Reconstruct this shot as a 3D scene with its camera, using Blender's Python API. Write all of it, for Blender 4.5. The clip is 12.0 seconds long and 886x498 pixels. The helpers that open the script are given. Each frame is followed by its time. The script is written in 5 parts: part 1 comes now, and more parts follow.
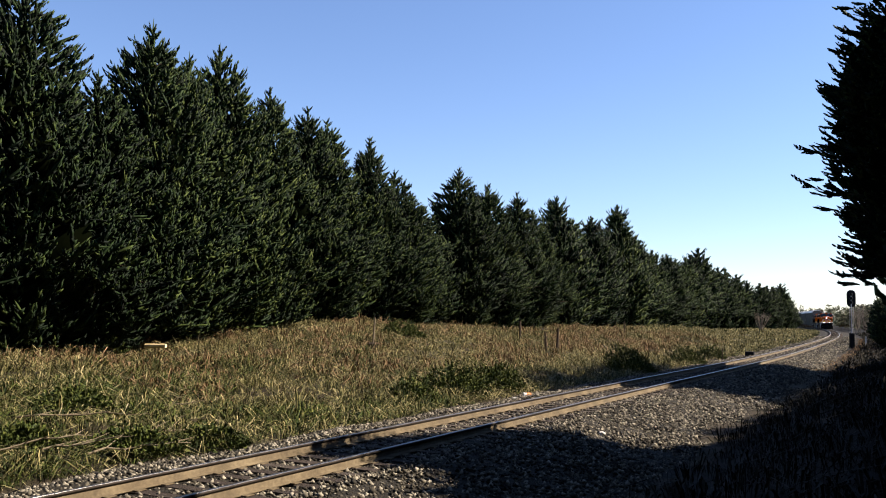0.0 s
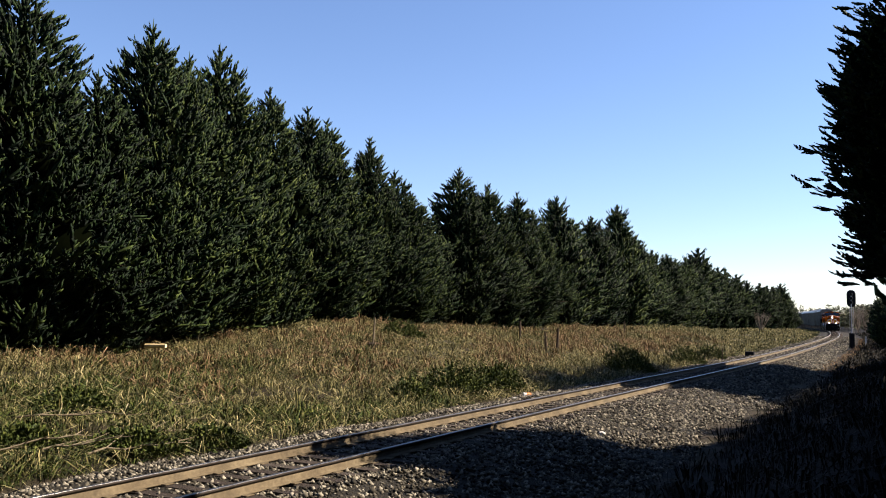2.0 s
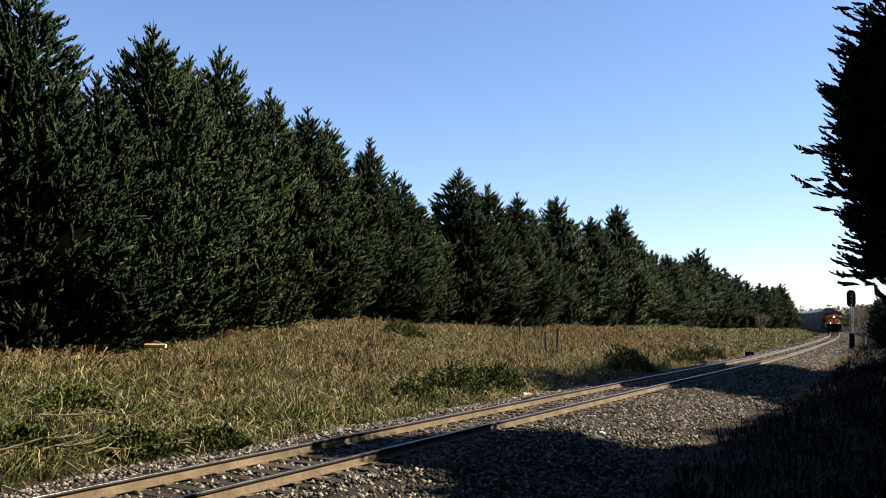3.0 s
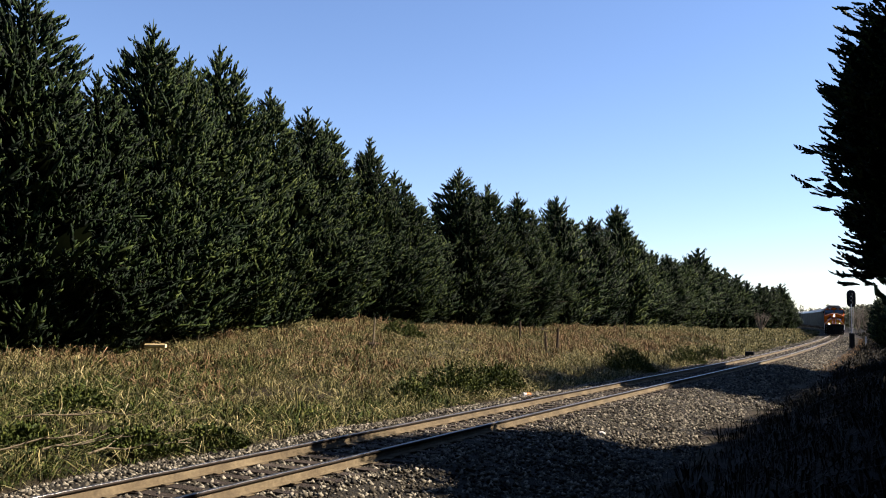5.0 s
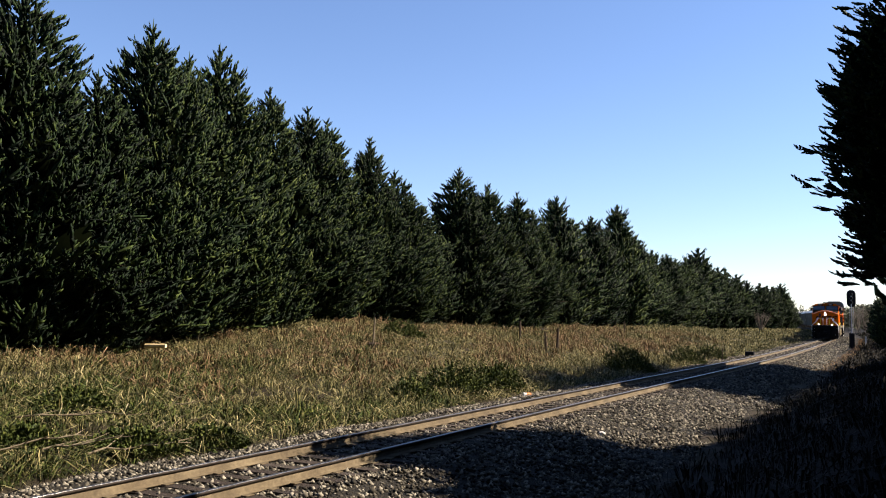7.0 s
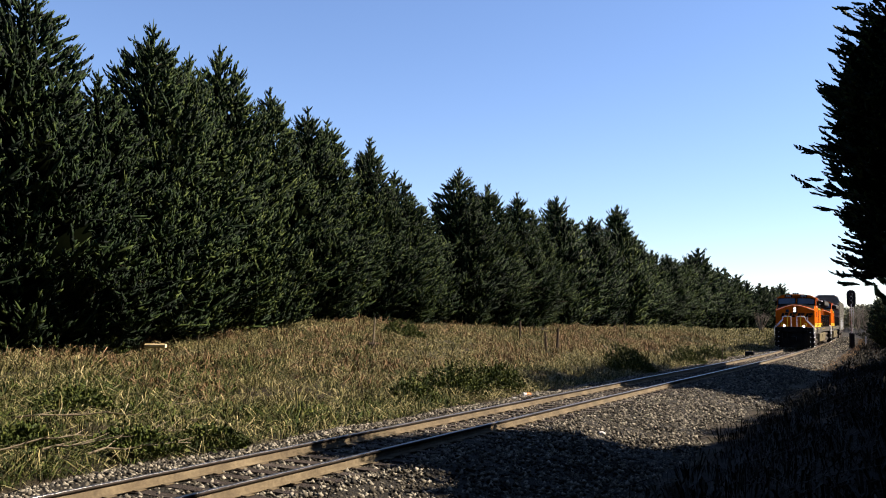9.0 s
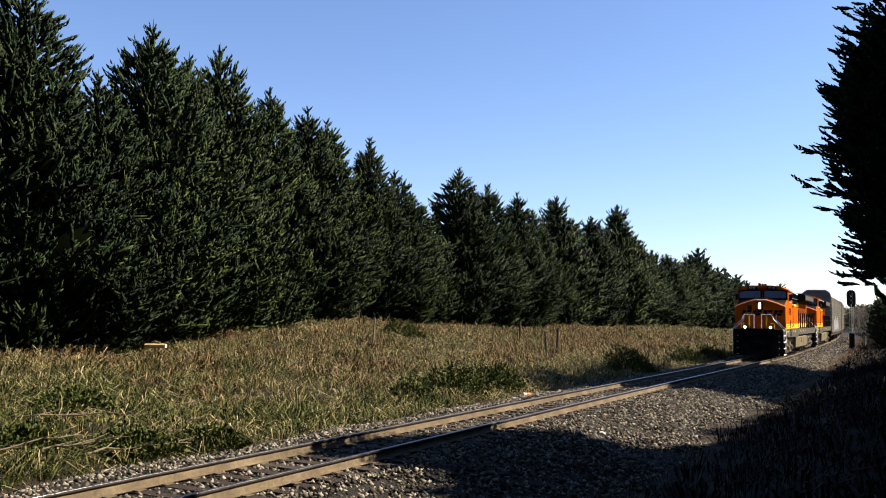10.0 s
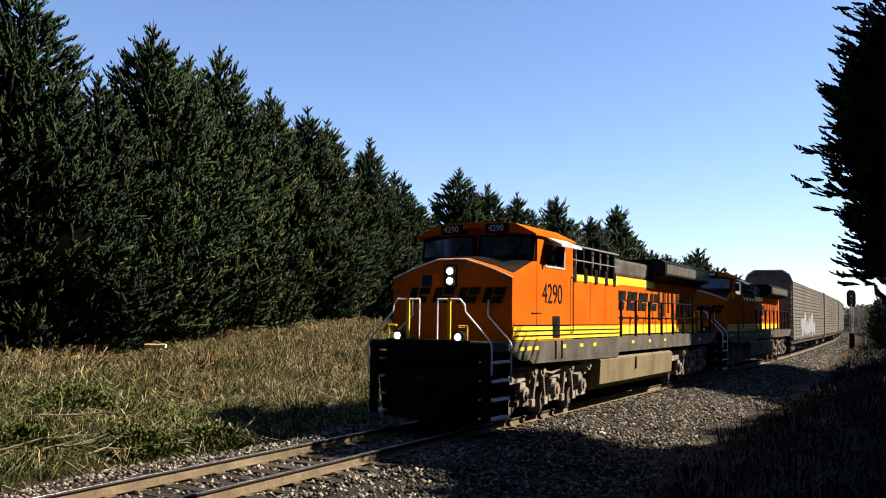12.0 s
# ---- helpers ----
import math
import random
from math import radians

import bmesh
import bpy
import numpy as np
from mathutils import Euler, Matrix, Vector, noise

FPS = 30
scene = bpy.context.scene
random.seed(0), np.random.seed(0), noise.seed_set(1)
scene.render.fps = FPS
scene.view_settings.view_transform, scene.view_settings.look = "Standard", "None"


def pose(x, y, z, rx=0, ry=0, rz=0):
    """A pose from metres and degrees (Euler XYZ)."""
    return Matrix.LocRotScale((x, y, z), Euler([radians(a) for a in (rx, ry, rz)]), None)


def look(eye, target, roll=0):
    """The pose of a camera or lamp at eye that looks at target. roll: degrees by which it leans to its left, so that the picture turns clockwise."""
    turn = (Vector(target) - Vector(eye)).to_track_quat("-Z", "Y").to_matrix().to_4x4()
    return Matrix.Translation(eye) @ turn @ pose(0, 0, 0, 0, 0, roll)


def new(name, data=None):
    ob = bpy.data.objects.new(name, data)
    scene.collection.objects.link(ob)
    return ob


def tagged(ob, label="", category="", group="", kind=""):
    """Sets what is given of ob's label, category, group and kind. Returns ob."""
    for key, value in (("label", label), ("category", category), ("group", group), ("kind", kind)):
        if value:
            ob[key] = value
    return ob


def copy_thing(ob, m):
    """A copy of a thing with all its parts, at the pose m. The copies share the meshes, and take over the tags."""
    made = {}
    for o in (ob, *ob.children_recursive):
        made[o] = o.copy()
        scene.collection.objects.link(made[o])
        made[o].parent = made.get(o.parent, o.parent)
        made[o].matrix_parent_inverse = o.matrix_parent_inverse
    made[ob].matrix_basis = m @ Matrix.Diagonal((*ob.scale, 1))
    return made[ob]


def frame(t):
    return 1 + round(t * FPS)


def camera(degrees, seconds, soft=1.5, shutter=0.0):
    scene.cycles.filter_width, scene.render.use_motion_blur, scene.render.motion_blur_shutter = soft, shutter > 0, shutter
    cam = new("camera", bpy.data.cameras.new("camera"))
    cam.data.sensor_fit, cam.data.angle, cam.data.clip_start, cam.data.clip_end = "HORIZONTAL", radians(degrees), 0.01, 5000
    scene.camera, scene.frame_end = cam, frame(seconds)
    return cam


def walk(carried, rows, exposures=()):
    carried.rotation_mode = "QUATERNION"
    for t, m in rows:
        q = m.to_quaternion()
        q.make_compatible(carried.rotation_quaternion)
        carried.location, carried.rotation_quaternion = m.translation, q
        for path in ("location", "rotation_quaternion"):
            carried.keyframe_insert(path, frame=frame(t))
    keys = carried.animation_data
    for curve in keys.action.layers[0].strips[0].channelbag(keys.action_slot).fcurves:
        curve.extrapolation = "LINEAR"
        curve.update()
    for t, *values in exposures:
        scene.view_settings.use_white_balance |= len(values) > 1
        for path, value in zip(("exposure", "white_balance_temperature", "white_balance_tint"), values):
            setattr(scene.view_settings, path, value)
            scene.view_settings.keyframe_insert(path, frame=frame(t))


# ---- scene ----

# ---------------------------------------------------------------- camera
EYE = (0.0, 0.0, 2.333)
TILT = 4.36
cam = camera(53.69, 12.0, soft=1.1)
AIM = (0.0, math.cos(radians(TILT)), EYE[2] + math.sin(radians(TILT)))
walk(cam, [(0.0, look(EYE, AIM, 0.79)), (12.0, look(EYE, AIM, 0.79))], exposures=[(0.0, 1.76, 5950, 20), (12.0, 1.76, 5950, 20)])

# ---------------------------------------------------------------- sun and sky
SUN_TO = Vector((5.21, 0.57, 4.4)).normalized()
SUN_ELEV = math.asin(SUN_TO.z)
SUN_ROT = math.atan2(SUN_TO.x, SUN_TO.y)
world = bpy.data.worlds.new("daylight")
scene.world = world
world.use_nodes = True
wn = world.node_tree.nodes
sky = wn.new("ShaderNodeTexSky")
sky.sky_type = "NISHITA"
sky.sun_disc = False
sky.sun_elevation, sky.sun_rotation = SUN_ELEV, SUN_ROT
sky.air_density, sky.dust_density, sky.ozone_density = 1.0, 0.03, 3.0
wn["Background"].inputs[1].default_value = 0.05
world.node_tree.links.new(sky.outputs[0], wn["Background"].inputs[0])
sun = new("sun", bpy.data.lights.new("sun", "SUN"))
sun.data.energy, sun.data.angle, sun.data.color = 5.0, radians(0.53), (1.0, 0.86, 0.62)
sun.matrix_world = look((60, 10, 50), Vector((60, 10, 50)) - SUN_TO)


# ---------------------------------------------------------------- materials
def material(name, tones, scale=3.0, rough=0.8, metal=0.0, bump=0.0, bump_scale=40.0, fine=0.35, island=0.0, per_object=0.0, stretch=(1, 1, 1), bump_dist=0.02, spec=0.12):
    """Tones mixed by a coarse and a fine noise; island / per_object: how much each piece differs."""
    m = bpy.data.materials.new(name)
    m.use_nodes = True
    n, l = m.node_tree.nodes, m.node_tree.links
    b = n["Principled BSDF"]
    b.inputs["Roughness"].default_value, b.inputs["Metallic"].default_value = rough, metal
    b.inputs["Specular IOR Level"].default_value = spec
    tc, mp = n.new("ShaderNodeTexCoord"), n.new("ShaderNodeMapping")
    mp.inputs["Scale"].default_value = stretch
    l.new(tc.outputs["Object"], mp.inputs[0])
    a, c = n.new("ShaderNodeTexNoise"), n.new("ShaderNodeTexNoise")
    a.inputs["Scale"].default_value, a.inputs["Detail"].default_value = scale, 5
    c.inputs["Scale"].default_value, c.inputs["Detail"].default_value = scale * 9, 3
    mix = n.new("ShaderNodeMath")
    mix.operation = "MULTIPLY_ADD"
    mix.inputs[1].default_value = fine
    l.new(mp.outputs[0], a.inputs[0])
    l.new(mp.outputs[0], c.inputs[0])
    l.new(c.outputs[0], mix.inputs[0])
    sc = n.new("ShaderNodeMath")
    sc.operation = "MULTIPLY"
    sc.inputs[1].default_value = 1 - fine
    l.new(a.outputs[0], sc.inputs[0])
    l.new(sc.outputs[0], mix.inputs[2])
    fac = mix.outputs[0]
    for amount, kind, socket in ((island, "ShaderNodeNewGeometry", "Random Per Island"), (per_object, "ShaderNodeObjectInfo", "Random")):
        if amount:
            g, k = n.new(kind), n.new("ShaderNodeMath")
            k.operation = "MULTIPLY_ADD"
            k.inputs[1].default_value = amount
            l.new(g.outputs[socket], k.inputs[0])
            sub = n.new("ShaderNodeMath")
            sub.operation = "MULTIPLY_ADD"
            sub.inputs[1].default_value, sub.inputs[2].default_value = 1 - amount * 0.6, -amount * 0.2
            l.new(fac, sub.inputs[0])
            l.new(sub.outputs[0], k.inputs[2])
            fac = k.outputs[0]
    ramp = n.new("ShaderNodeValToRGB")
    lo, hi = (0.33, 0.67) if not (island or per_object) else (0.15, 0.85)
    while len(ramp.color_ramp.elements) < len(tones):
        ramp.color_ramp.elements.new(0.5)
    for i, t in enumerate(tones):
        e = ramp.color_ramp.elements[i]
        e.position = lo + (hi - lo) * i / max(1, len(tones) - 1)
        e.color = (*t, 1)
    l.new(fac, ramp.inputs[0])
    l.new(ramp.outputs[0], b.inputs["Base Color"])
    if bump:
        t, bp = n.new("ShaderNodeTexNoise"), n.new("ShaderNodeBump")
        t.inputs["Scale"].default_value, t.inputs["Detail"].default_value = bump_scale, 4
        bp.inputs["Strength"].default_value, bp.inputs["Distance"].default_value = bump, bump_dist
        l.new(mp.outputs[0], t.inputs[0])
        l.new(t.outputs[0], bp.inputs["Height"])
        l.new(bp.outputs[0], b.inputs["Normal"])
    return m


def glow(name, colour, strength):
    m = bpy.data.materials.new(name)
    m.use_nodes = True
    b = m.node_tree.nodes["Principled BSDF"]
    b.inputs["Base Color"].default_value = (*colour, 1)
    b.inputs["Emission Color"].default_value = (*colour, 1)
    b.inputs["Emission Strength"].default_value = strength
    return m


M_EARTH = material("dry_earth", [(0.0101, 0.0079, 0.0047), (0.0234, 0.018, 0.0101), (0.018, 0.0162, 0.0072)], 0.6, 0.95, bump=0.8, bump_scale=6)
# brown litter, darkened far further to paint in the trees' shade
M_SHADE_LITTER = material("litter_darkened_for_shade", [(0.0015, 0.0013, 0.001), (0.004, 0.0034, 0.0024), (0.008, 0.0064, 0.0045)], 1.2, 0.95, bump=0.8, bump_scale=9)
M_BALLAST = material("ballast_fines", [(0.006, 0.0055, 0.004), (0.016, 0.014, 0.010), (0.032, 0.028, 0.020)], 6, 0.9, bump=1.0, bump_scale=22, fine=0.6, bump_dist=0.05)
M_STONE = material("crushed_stone", [(0.0086, 0.0077, 0.006), (0.031, 0.0275, 0.0198), (0.0903, 0.08, 0.0585), (0.2236, 0.2021, 0.1548)], 8, 0.85, island=0.8)
M_TIE = material("creosoted_wood", [(0.0137, 0.0109, 0.0086), (0.0351, 0.0273, 0.0215), (0.0585, 0.0488, 0.039)], 3, 0.9, bump=0.6, bump_scale=30, per_object=0.4, stretch=(1, 8, 8))
M_RUST = material("rusty_rail", [(0.0478, 0.0357, 0.0204), (0.0797, 0.0612, 0.0351), (0.1275, 0.1007, 0.0587)], 2, 0.8, bump=0.3, bump_scale=60)
# side of the rail head, darker than the web below
M_HEADSIDE = material("dark_rail_side", [(0.0147, 0.0113, 0.0084), (0.0294, 0.0231, 0.0168)], 3, 0.7)
M_SHINE = material("polished_rail_top", [(0.20, 0.19, 0.175), (0.34, 0.32, 0.30)], 3, 0.32, metal=1.0, spec=0.3)
M_STRAW = material("fallen_straw", [(0.0562, 0.048, 0.0203), (0.1425, 0.1237, 0.0585), (0.27, 0.24, 0.1387)], 0.6, 0.8, island=0.7)
M_GRASS = material("dry_grass", [(0.0103, 0.0151, 0.003), (0.0396, 0.0413, 0.0103), (0.1204, 0.1075, 0.0378), (0.2752, 0.2365, 0.1161)], 0.30, 0.8, island=0.75, fine=0.15)
# darker copy of the grass: the bank's shade is put into the colour
M_SHADE = material("weeds_with_painted_shade", [(0.0025, 0.0026, 0.0014), (0.006, 0.006, 0.003), (0.016, 0.014, 0.008)], 0.8, 0.85, island=0.6)
M_GREEN = material("green_weeds", [(0.007, 0.0135, 0.002), (0.028, 0.042, 0.006), (0.105, 0.118, 0.026)], 0.9, 0.7, island=0.6)
M_RUSSET = material("russet_grass", [(0.0558, 0.0335, 0.0156), (0.1227, 0.0754, 0.0346), (0.1896, 0.1339, 0.0726)], 0.5, 0.85, island=0.6)
M_CEDAR = material("cedar_foliage", [(0.0008, 0.0028, 0.0009), (0.0027, 0.0082, 0.0019), (0.0105, 0.0222, 0.0042), (0.0450, 0.0610, 0.0120)], 0.45, 0.75, island=0.65, per_object=0.15)
# near black: the shade inside the crowns is put into this colour
M_CEDAR_IN = material("cedar_inner_shade", [(0.0007, 0.0012, 0.0005), (0.0018, 0.0024, 0.001)], 2.0, 0.9, spec=0.0)
M_BARK = material("cedar_bark", [(0.035, 0.025, 0.0175), (0.08, 0.06, 0.045)], 3, 0.95, bump=0.8, bump_scale=14, stretch=(3, 3, 0.5))
M_TWIG = material("bleached_wood", [(0.117, 0.0945, 0.063), (0.18, 0.1485, 0.099)], 4, 0.85, bump=0.4, bump_scale=20)
M_FAR = material("distant_foliage", [(0.05, 0.06, 0.03), (0.10, 0.10, 0.055), (0.14, 0.13, 0.08)], 0.15, 0.9, island=0.5)
M_BARE = material("bare_twigs", [(0.13, 0.10, 0.075), (0.24, 0.20, 0.15)], 0.5, 0.9, island=0.5)

# ---------------------------------------------------------------- line of the track
# centre line by length s (metres, growing away from the camera); v: metres to its right-hand side going away
KNOT_S = (0, 30, 60, 90, 120, 160, 200, 240, 300, 430, 470)
KNOT_K = (0.0008, -0.0015, -0.0002, -0.0006, -0.00075, -0.00046, -0.00065, -0.00079, -0.00079, -0.00079, 0.0)
S_LO, S_HI = -30, 640
_k = np.interp(np.arange(S_LO, S_HI + 1), KNOT_S, KNOT_K)
_th = np.cumsum(_k)
_th = _th - _th[30] + 0.50808
_cx = np.cumsum(np.sin(_th))
_cy = np.cumsum(np.cos(_th))
_cx, _cy = _cx - _cx[30] + 5.0402, _cy - _cy[30] + 28.1029
_ss = np.arange(S_LO, S_HI + 1).astype(float)


def spots(s, v):
    """Plan places of arrays of s and v, with the heading."""
    s, v = np.asarray(s, float), np.asarray(v, float)
    t = np.interp(s, _ss, _th)
    over = np.where(s < S_LO, s - S_LO, np.where(s > S_HI, s - S_HI, 0.0))
    x = np.interp(s, _ss, _cx) + over * np.sin(t) + v * np.cos(t)
    y = np.interp(s, _ss, _cy) + over * np.cos(t) - v * np.sin(t)
    return x, y, t


def smooth(a, b, x):
    u = np.clip((x - a) / (b - a), 0, 1)
    return u * u * (3 - 2 * u)


def wave(x, y):
    """Gentle unevenness of the land."""
    return (np.sin(x * 0.9 + 1.3 * np.sin(y * 0.35)) * np.sin(y * 0.7 + 0.8) * 0.5 + np.sin(x * 0.31 + y * 0.23) * 0.8 + np.sin(x * 2.3 + y * 1.7) * 0.2)


def land(s, v):
    """Height of the ground; 0 is the top of the rails."""
    s, v = np.asarray(s, float), np.asarray(v, float)
    left = -v
    rise = 0.55 + 0.45 * smooth(-14, 6, s)
    rise = rise * (1 - 0.45 * smooth(70, 130, s))
    lz = -0.42 + (1.05 * smooth(3.0, 13.0, left) + 0.75 * smooth(8.0, 22.0, left)) * rise
    rz = -0.55 + 1.3 * smooth(4.6, 9.0, v) * (1 - 0.6 * smooth(5, 50, s)) + 0.5 * smooth(9, 18, v)
    lz = lz + 0.52 * np.exp(-((s - 13) / 8.0) ** 2) * smooth(9, 16, left) * (1 - smooth(24, 40, left))
    z = np.where(v < 0, lz, rz)
    calm = smooth(2.6, 5.5, np.abs(v))
    x, y, _ = spots(s, v)
    z = z + wave(x, y) * np.where(v < 0, 0.15, 0.09) * calm + 0.10 * np.sin(x * 1.7 + 2 * np.sin(y * 0.8)) * np.sin(y * 1.9 + x * 0.4) * calm * (v < 0)
    z = np.where(np.abs(v) < 2.4, -0.62, z)
    return z


# ---------------------------------------------------------------- mesh helpers
def mesh_object(name, verts, faces, mat, parent=None, smooth_shade=False, loc=None):
    me = bpy.data.meshes.new(name)
    verts = np.asarray(verts, np.float32)
    faces = np.asarray(faces, np.int32)
    me.vertices.add(len(verts))
    me.vertices.foreach_set("co", verts.ravel())
    k = faces.shape[1]
    me.loops.add(faces.size)
    me.loops.foreach_set("vertex_index", faces.ravel())
    me.polygons.add(len(faces))
    me.polygons.foreach_set("loop_start", np.arange(0, faces.size, k, dtype=np.int32))
    if smooth_shade:
        me.polygons.foreach_set("use_smooth", np.ones(len(faces), bool))
    me.update(calc_edges=True)
    me.materials.append(mat)
    ob = new(name, me)
    if parent:
        ob.parent = parent
    return ob


def part(name, bm, mat, parent=None, label="", shade=False):
    me = bpy.data.meshes.new(name)
    bmesh.ops.recalc_face_normals(bm, faces=bm.faces)
    bm.to_mesh(me)
    bm.free()
    me.materials.append(mat)
    if shade:
        me.shade_smooth()
    ob = new(name, me)
    if parent:
        ob.parent = parent
    if label:
        tagged(ob, label)
    return ob


def box(bm, x0, x1, y0, y1, z0, z1, bevel=0.0):
    g = bmesh.ops.create_cube(bm, size=1)
    vs = g["verts"]
    for v in vs:
        v.co = Vector(((x0 + x1) / 2 + v.co.x * (x1 - x0), (y0 + y1) / 2 + v.co.y * (y1 - y0), (z0 + z1) / 2 + v.co.z * (z1 - z0)))
    if bevel:
        es = list({e for v in vs for e in v.link_edges})
        bmesh.ops.bevel(bm, geom=es, offset=bevel, segments=2, affect="EDGES", profile=0.5)
    return bm


def rod(bm, a, b, r, r2=None, n=8):
    a, b = Vector(a), Vector(b)
    d = b - a
    g = bmesh.ops.create_cone(bm, cap_ends=True, segments=n, radius1=r, radius2=r if r2 is None else r2, depth=d.length)
    m = Matrix.Translation((a + b) / 2) @ d.to_track_quat("Z", "Y").to_matrix().to_4x4()
    bmesh.ops.transform(bm, matrix=m, verts=g["verts"])
    return bm


def pipe(bm, pts, r, n=6):
    for a, b in zip(pts, pts[1:]):
        rod(bm, a, b, r, n=n)
    return bm


def loft(bm, rings, caps=True):
    """Skin over rings of points with equal counts."""
    vs = [[bm.verts.new(p) for p in ring] for ring in rings]
    n = len(vs[0])
    for a, b in zip(vs, vs[1:]):
        for i in range(n):
            bm.faces.new((a[i], a[(i + 1) % n], b[(i + 1) % n], b[i]))
    if caps:
        bm.faces.new(vs[0])
        bm.faces.new(vs[-1][::-1])
    return bm


def B():
    return bmesh.new()


# ---------------------------------------------------------------- ground
gs = np.unique(np.concatenate([np.linspace(-1500, -80, 12), np.arange(-80, -30, 4), np.arange(-30, 60, 0.8), np.arange(60, 160, 2), np.arange(160, 640, 12), np.linspace(640, 2600, 12)]))
gv = np.unique(np.concatenate([np.linspace(-1050, -60, 10), np.arange(-60, -24, 4), np.arange(-24, 16, 0.7), np.arange(16, 60, 4), np.linspace(60, 1500, 12)]))
SG, VG = np.meshgrid(gs, gv, indexing="ij")
gx, gy, _ = spots(SG.ravel(), VG.ravel())
gz = land(SG.ravel(), VG.ravel())
ns, nv = SG.shape
idx = np.arange(ns * nv).reshape(ns, nv)
gf = np.stack([idx[:-1, :-1], idx[1:, :-1], idx[1:, 1:], idx[:-1, 1:]], -1).reshape(-1, 4)
ground = mesh_object("ground", np.stack([gx, gy, gz], 1), gf[:, ::-1], M_EARTH, smooth_shade=True)
# ground right of the track gets the litter colour with shade painted in
ground.data.materials.append(M_SHADE_LITTER)
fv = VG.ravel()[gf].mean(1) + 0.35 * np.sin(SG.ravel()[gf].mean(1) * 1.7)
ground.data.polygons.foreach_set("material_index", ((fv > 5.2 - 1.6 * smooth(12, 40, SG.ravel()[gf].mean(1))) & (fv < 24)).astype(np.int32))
tagged(ground, "dry grassy earth along the railway line", "ground", kind="structure")

# ballast bed, an embankment with sloping shoulders
bs = np.concatenate([np.arange(-110, -30, 4.0), np.arange(-30, 80, 0.5), np.arange(80, 640, 4.0)])
bv = np.array([-4.3, -3.4, -2.7, -2.2, -1.75, -1.5, -1.0, -0.5, 0, 0.5, 1.0, 1.5, 1.75, 2.2, 2.8, 3.6, 4.7, 5.6])
bz = np.array([-0.75, -0.45, -0.34, -0.27, -0.20, -0.19, -0.21, -0.21, -0.21, -0.21, -0.21, -0.19, -0.20, -0.27, -0.38, -0.50, -0.58, -0.85])


def narrowed(s, v):
    """The near-side shoulder is narrower farther along."""
    return np.where(v > 2.2, 2.2 + (v - 2.2) * (1 - 0.55 * smooth(12, 40, s)), v)


SB, VB = np.meshgrid(bs, bv, indexing="ij")
rngb = np.random.default_rng(4)
VB = narrowed(SB, VB)
VBj = VB + np.where(np.abs(VB) > 2.5, rngb.normal(0, 0.12, VB.shape), 0)
bx, by, _ = spots(SB.ravel(), VBj.ravel())
bzz = np.tile(bz, len(bs)) + rngb.normal(0, 0.012, SB.size) + 0.03 * np.sin(SB.ravel() * 1.1 + VB.ravel() * 2) * (np.abs(VB.ravel()) > 1.7)
ib = np.arange(SB.size).reshape(SB.shape)
bf = np.stack([ib[:-1, :-1], ib[1:, :-1], ib[1:, 1:], ib[:-1, 1:]], -1).reshape(-1, 4)
bed = mesh_object("ballast_bed", np.stack([bx, by, bzz], 1), bf[:, ::-1], M_BALLAST)
tagged(bed, "grey crushed stone ballast bed under the railway track", "ballast", kind="structure")


def bed_height(v):
    return np.interp(v, bv, bz)


# ---------------------------------------------------------------- track
track = tagged(new("railway_track"), "single railway track, rusty rails on dark wooden ties", "railway track")
RAIL_HEAD = [(-0.034, -0.004), (-0.029, 0.0), (0.029, 0.0), (0.034, -0.004), (0.033, -0.007), (-0.033, -0.007)]
RAIL_SIDE = [(-0.037, -0.0075), (0.037, -0.0075), (0.037, -0.036), (0.012, -0.05), (-0.012, -0.05), (-0.037, -0.036)]
RAIL_WEB = [(0.009, -0.0505), (0.009, -0.125), (0.03, -0.145), (0.075, -0.160), (0.075, -0.176), (-0.075, -0.176), (-0.075, -0.160), (-0.03, -0.145), (-0.009, -0.125), (-0.009, -0.0505)]


def sweep(name, profile, v0, mat, parent, closed=True, s0=-110, s1=640):
    ss = np.concatenate([np.arange(s0, 120, 1.5), np.arange(120, s1, 4.0)])
    pr = np.array(profile)
    n = len(pr)
    s = np.repeat(ss, n)
    v = np.tile(pr[:, 0], len(ss)) + v0
    z = np.tile(pr[:, 1], len(ss))
    x, y, _ = spots(s, v)
    i = np.arange(len(ss) * n).reshape(-1, n)
    j = np.roll(i, -1, axis=1)
    f = np.stack([i[:-1], i[1:], j[1:], j[:-1]], -1).reshape(-1, 4)
    return mesh_object(name, np.stack([x, y, z], 1), f, mat, parent)


for side in (-0.753, 0.753):
    r = sweep("rail", RAIL_WEB, side, M_RUST, track)
    sweep("rail_head", RAIL_SIDE, side, M_HEADSIDE, r)
    sweep("running_surface", RAIL_HEAD, side, M_SHINE, r)

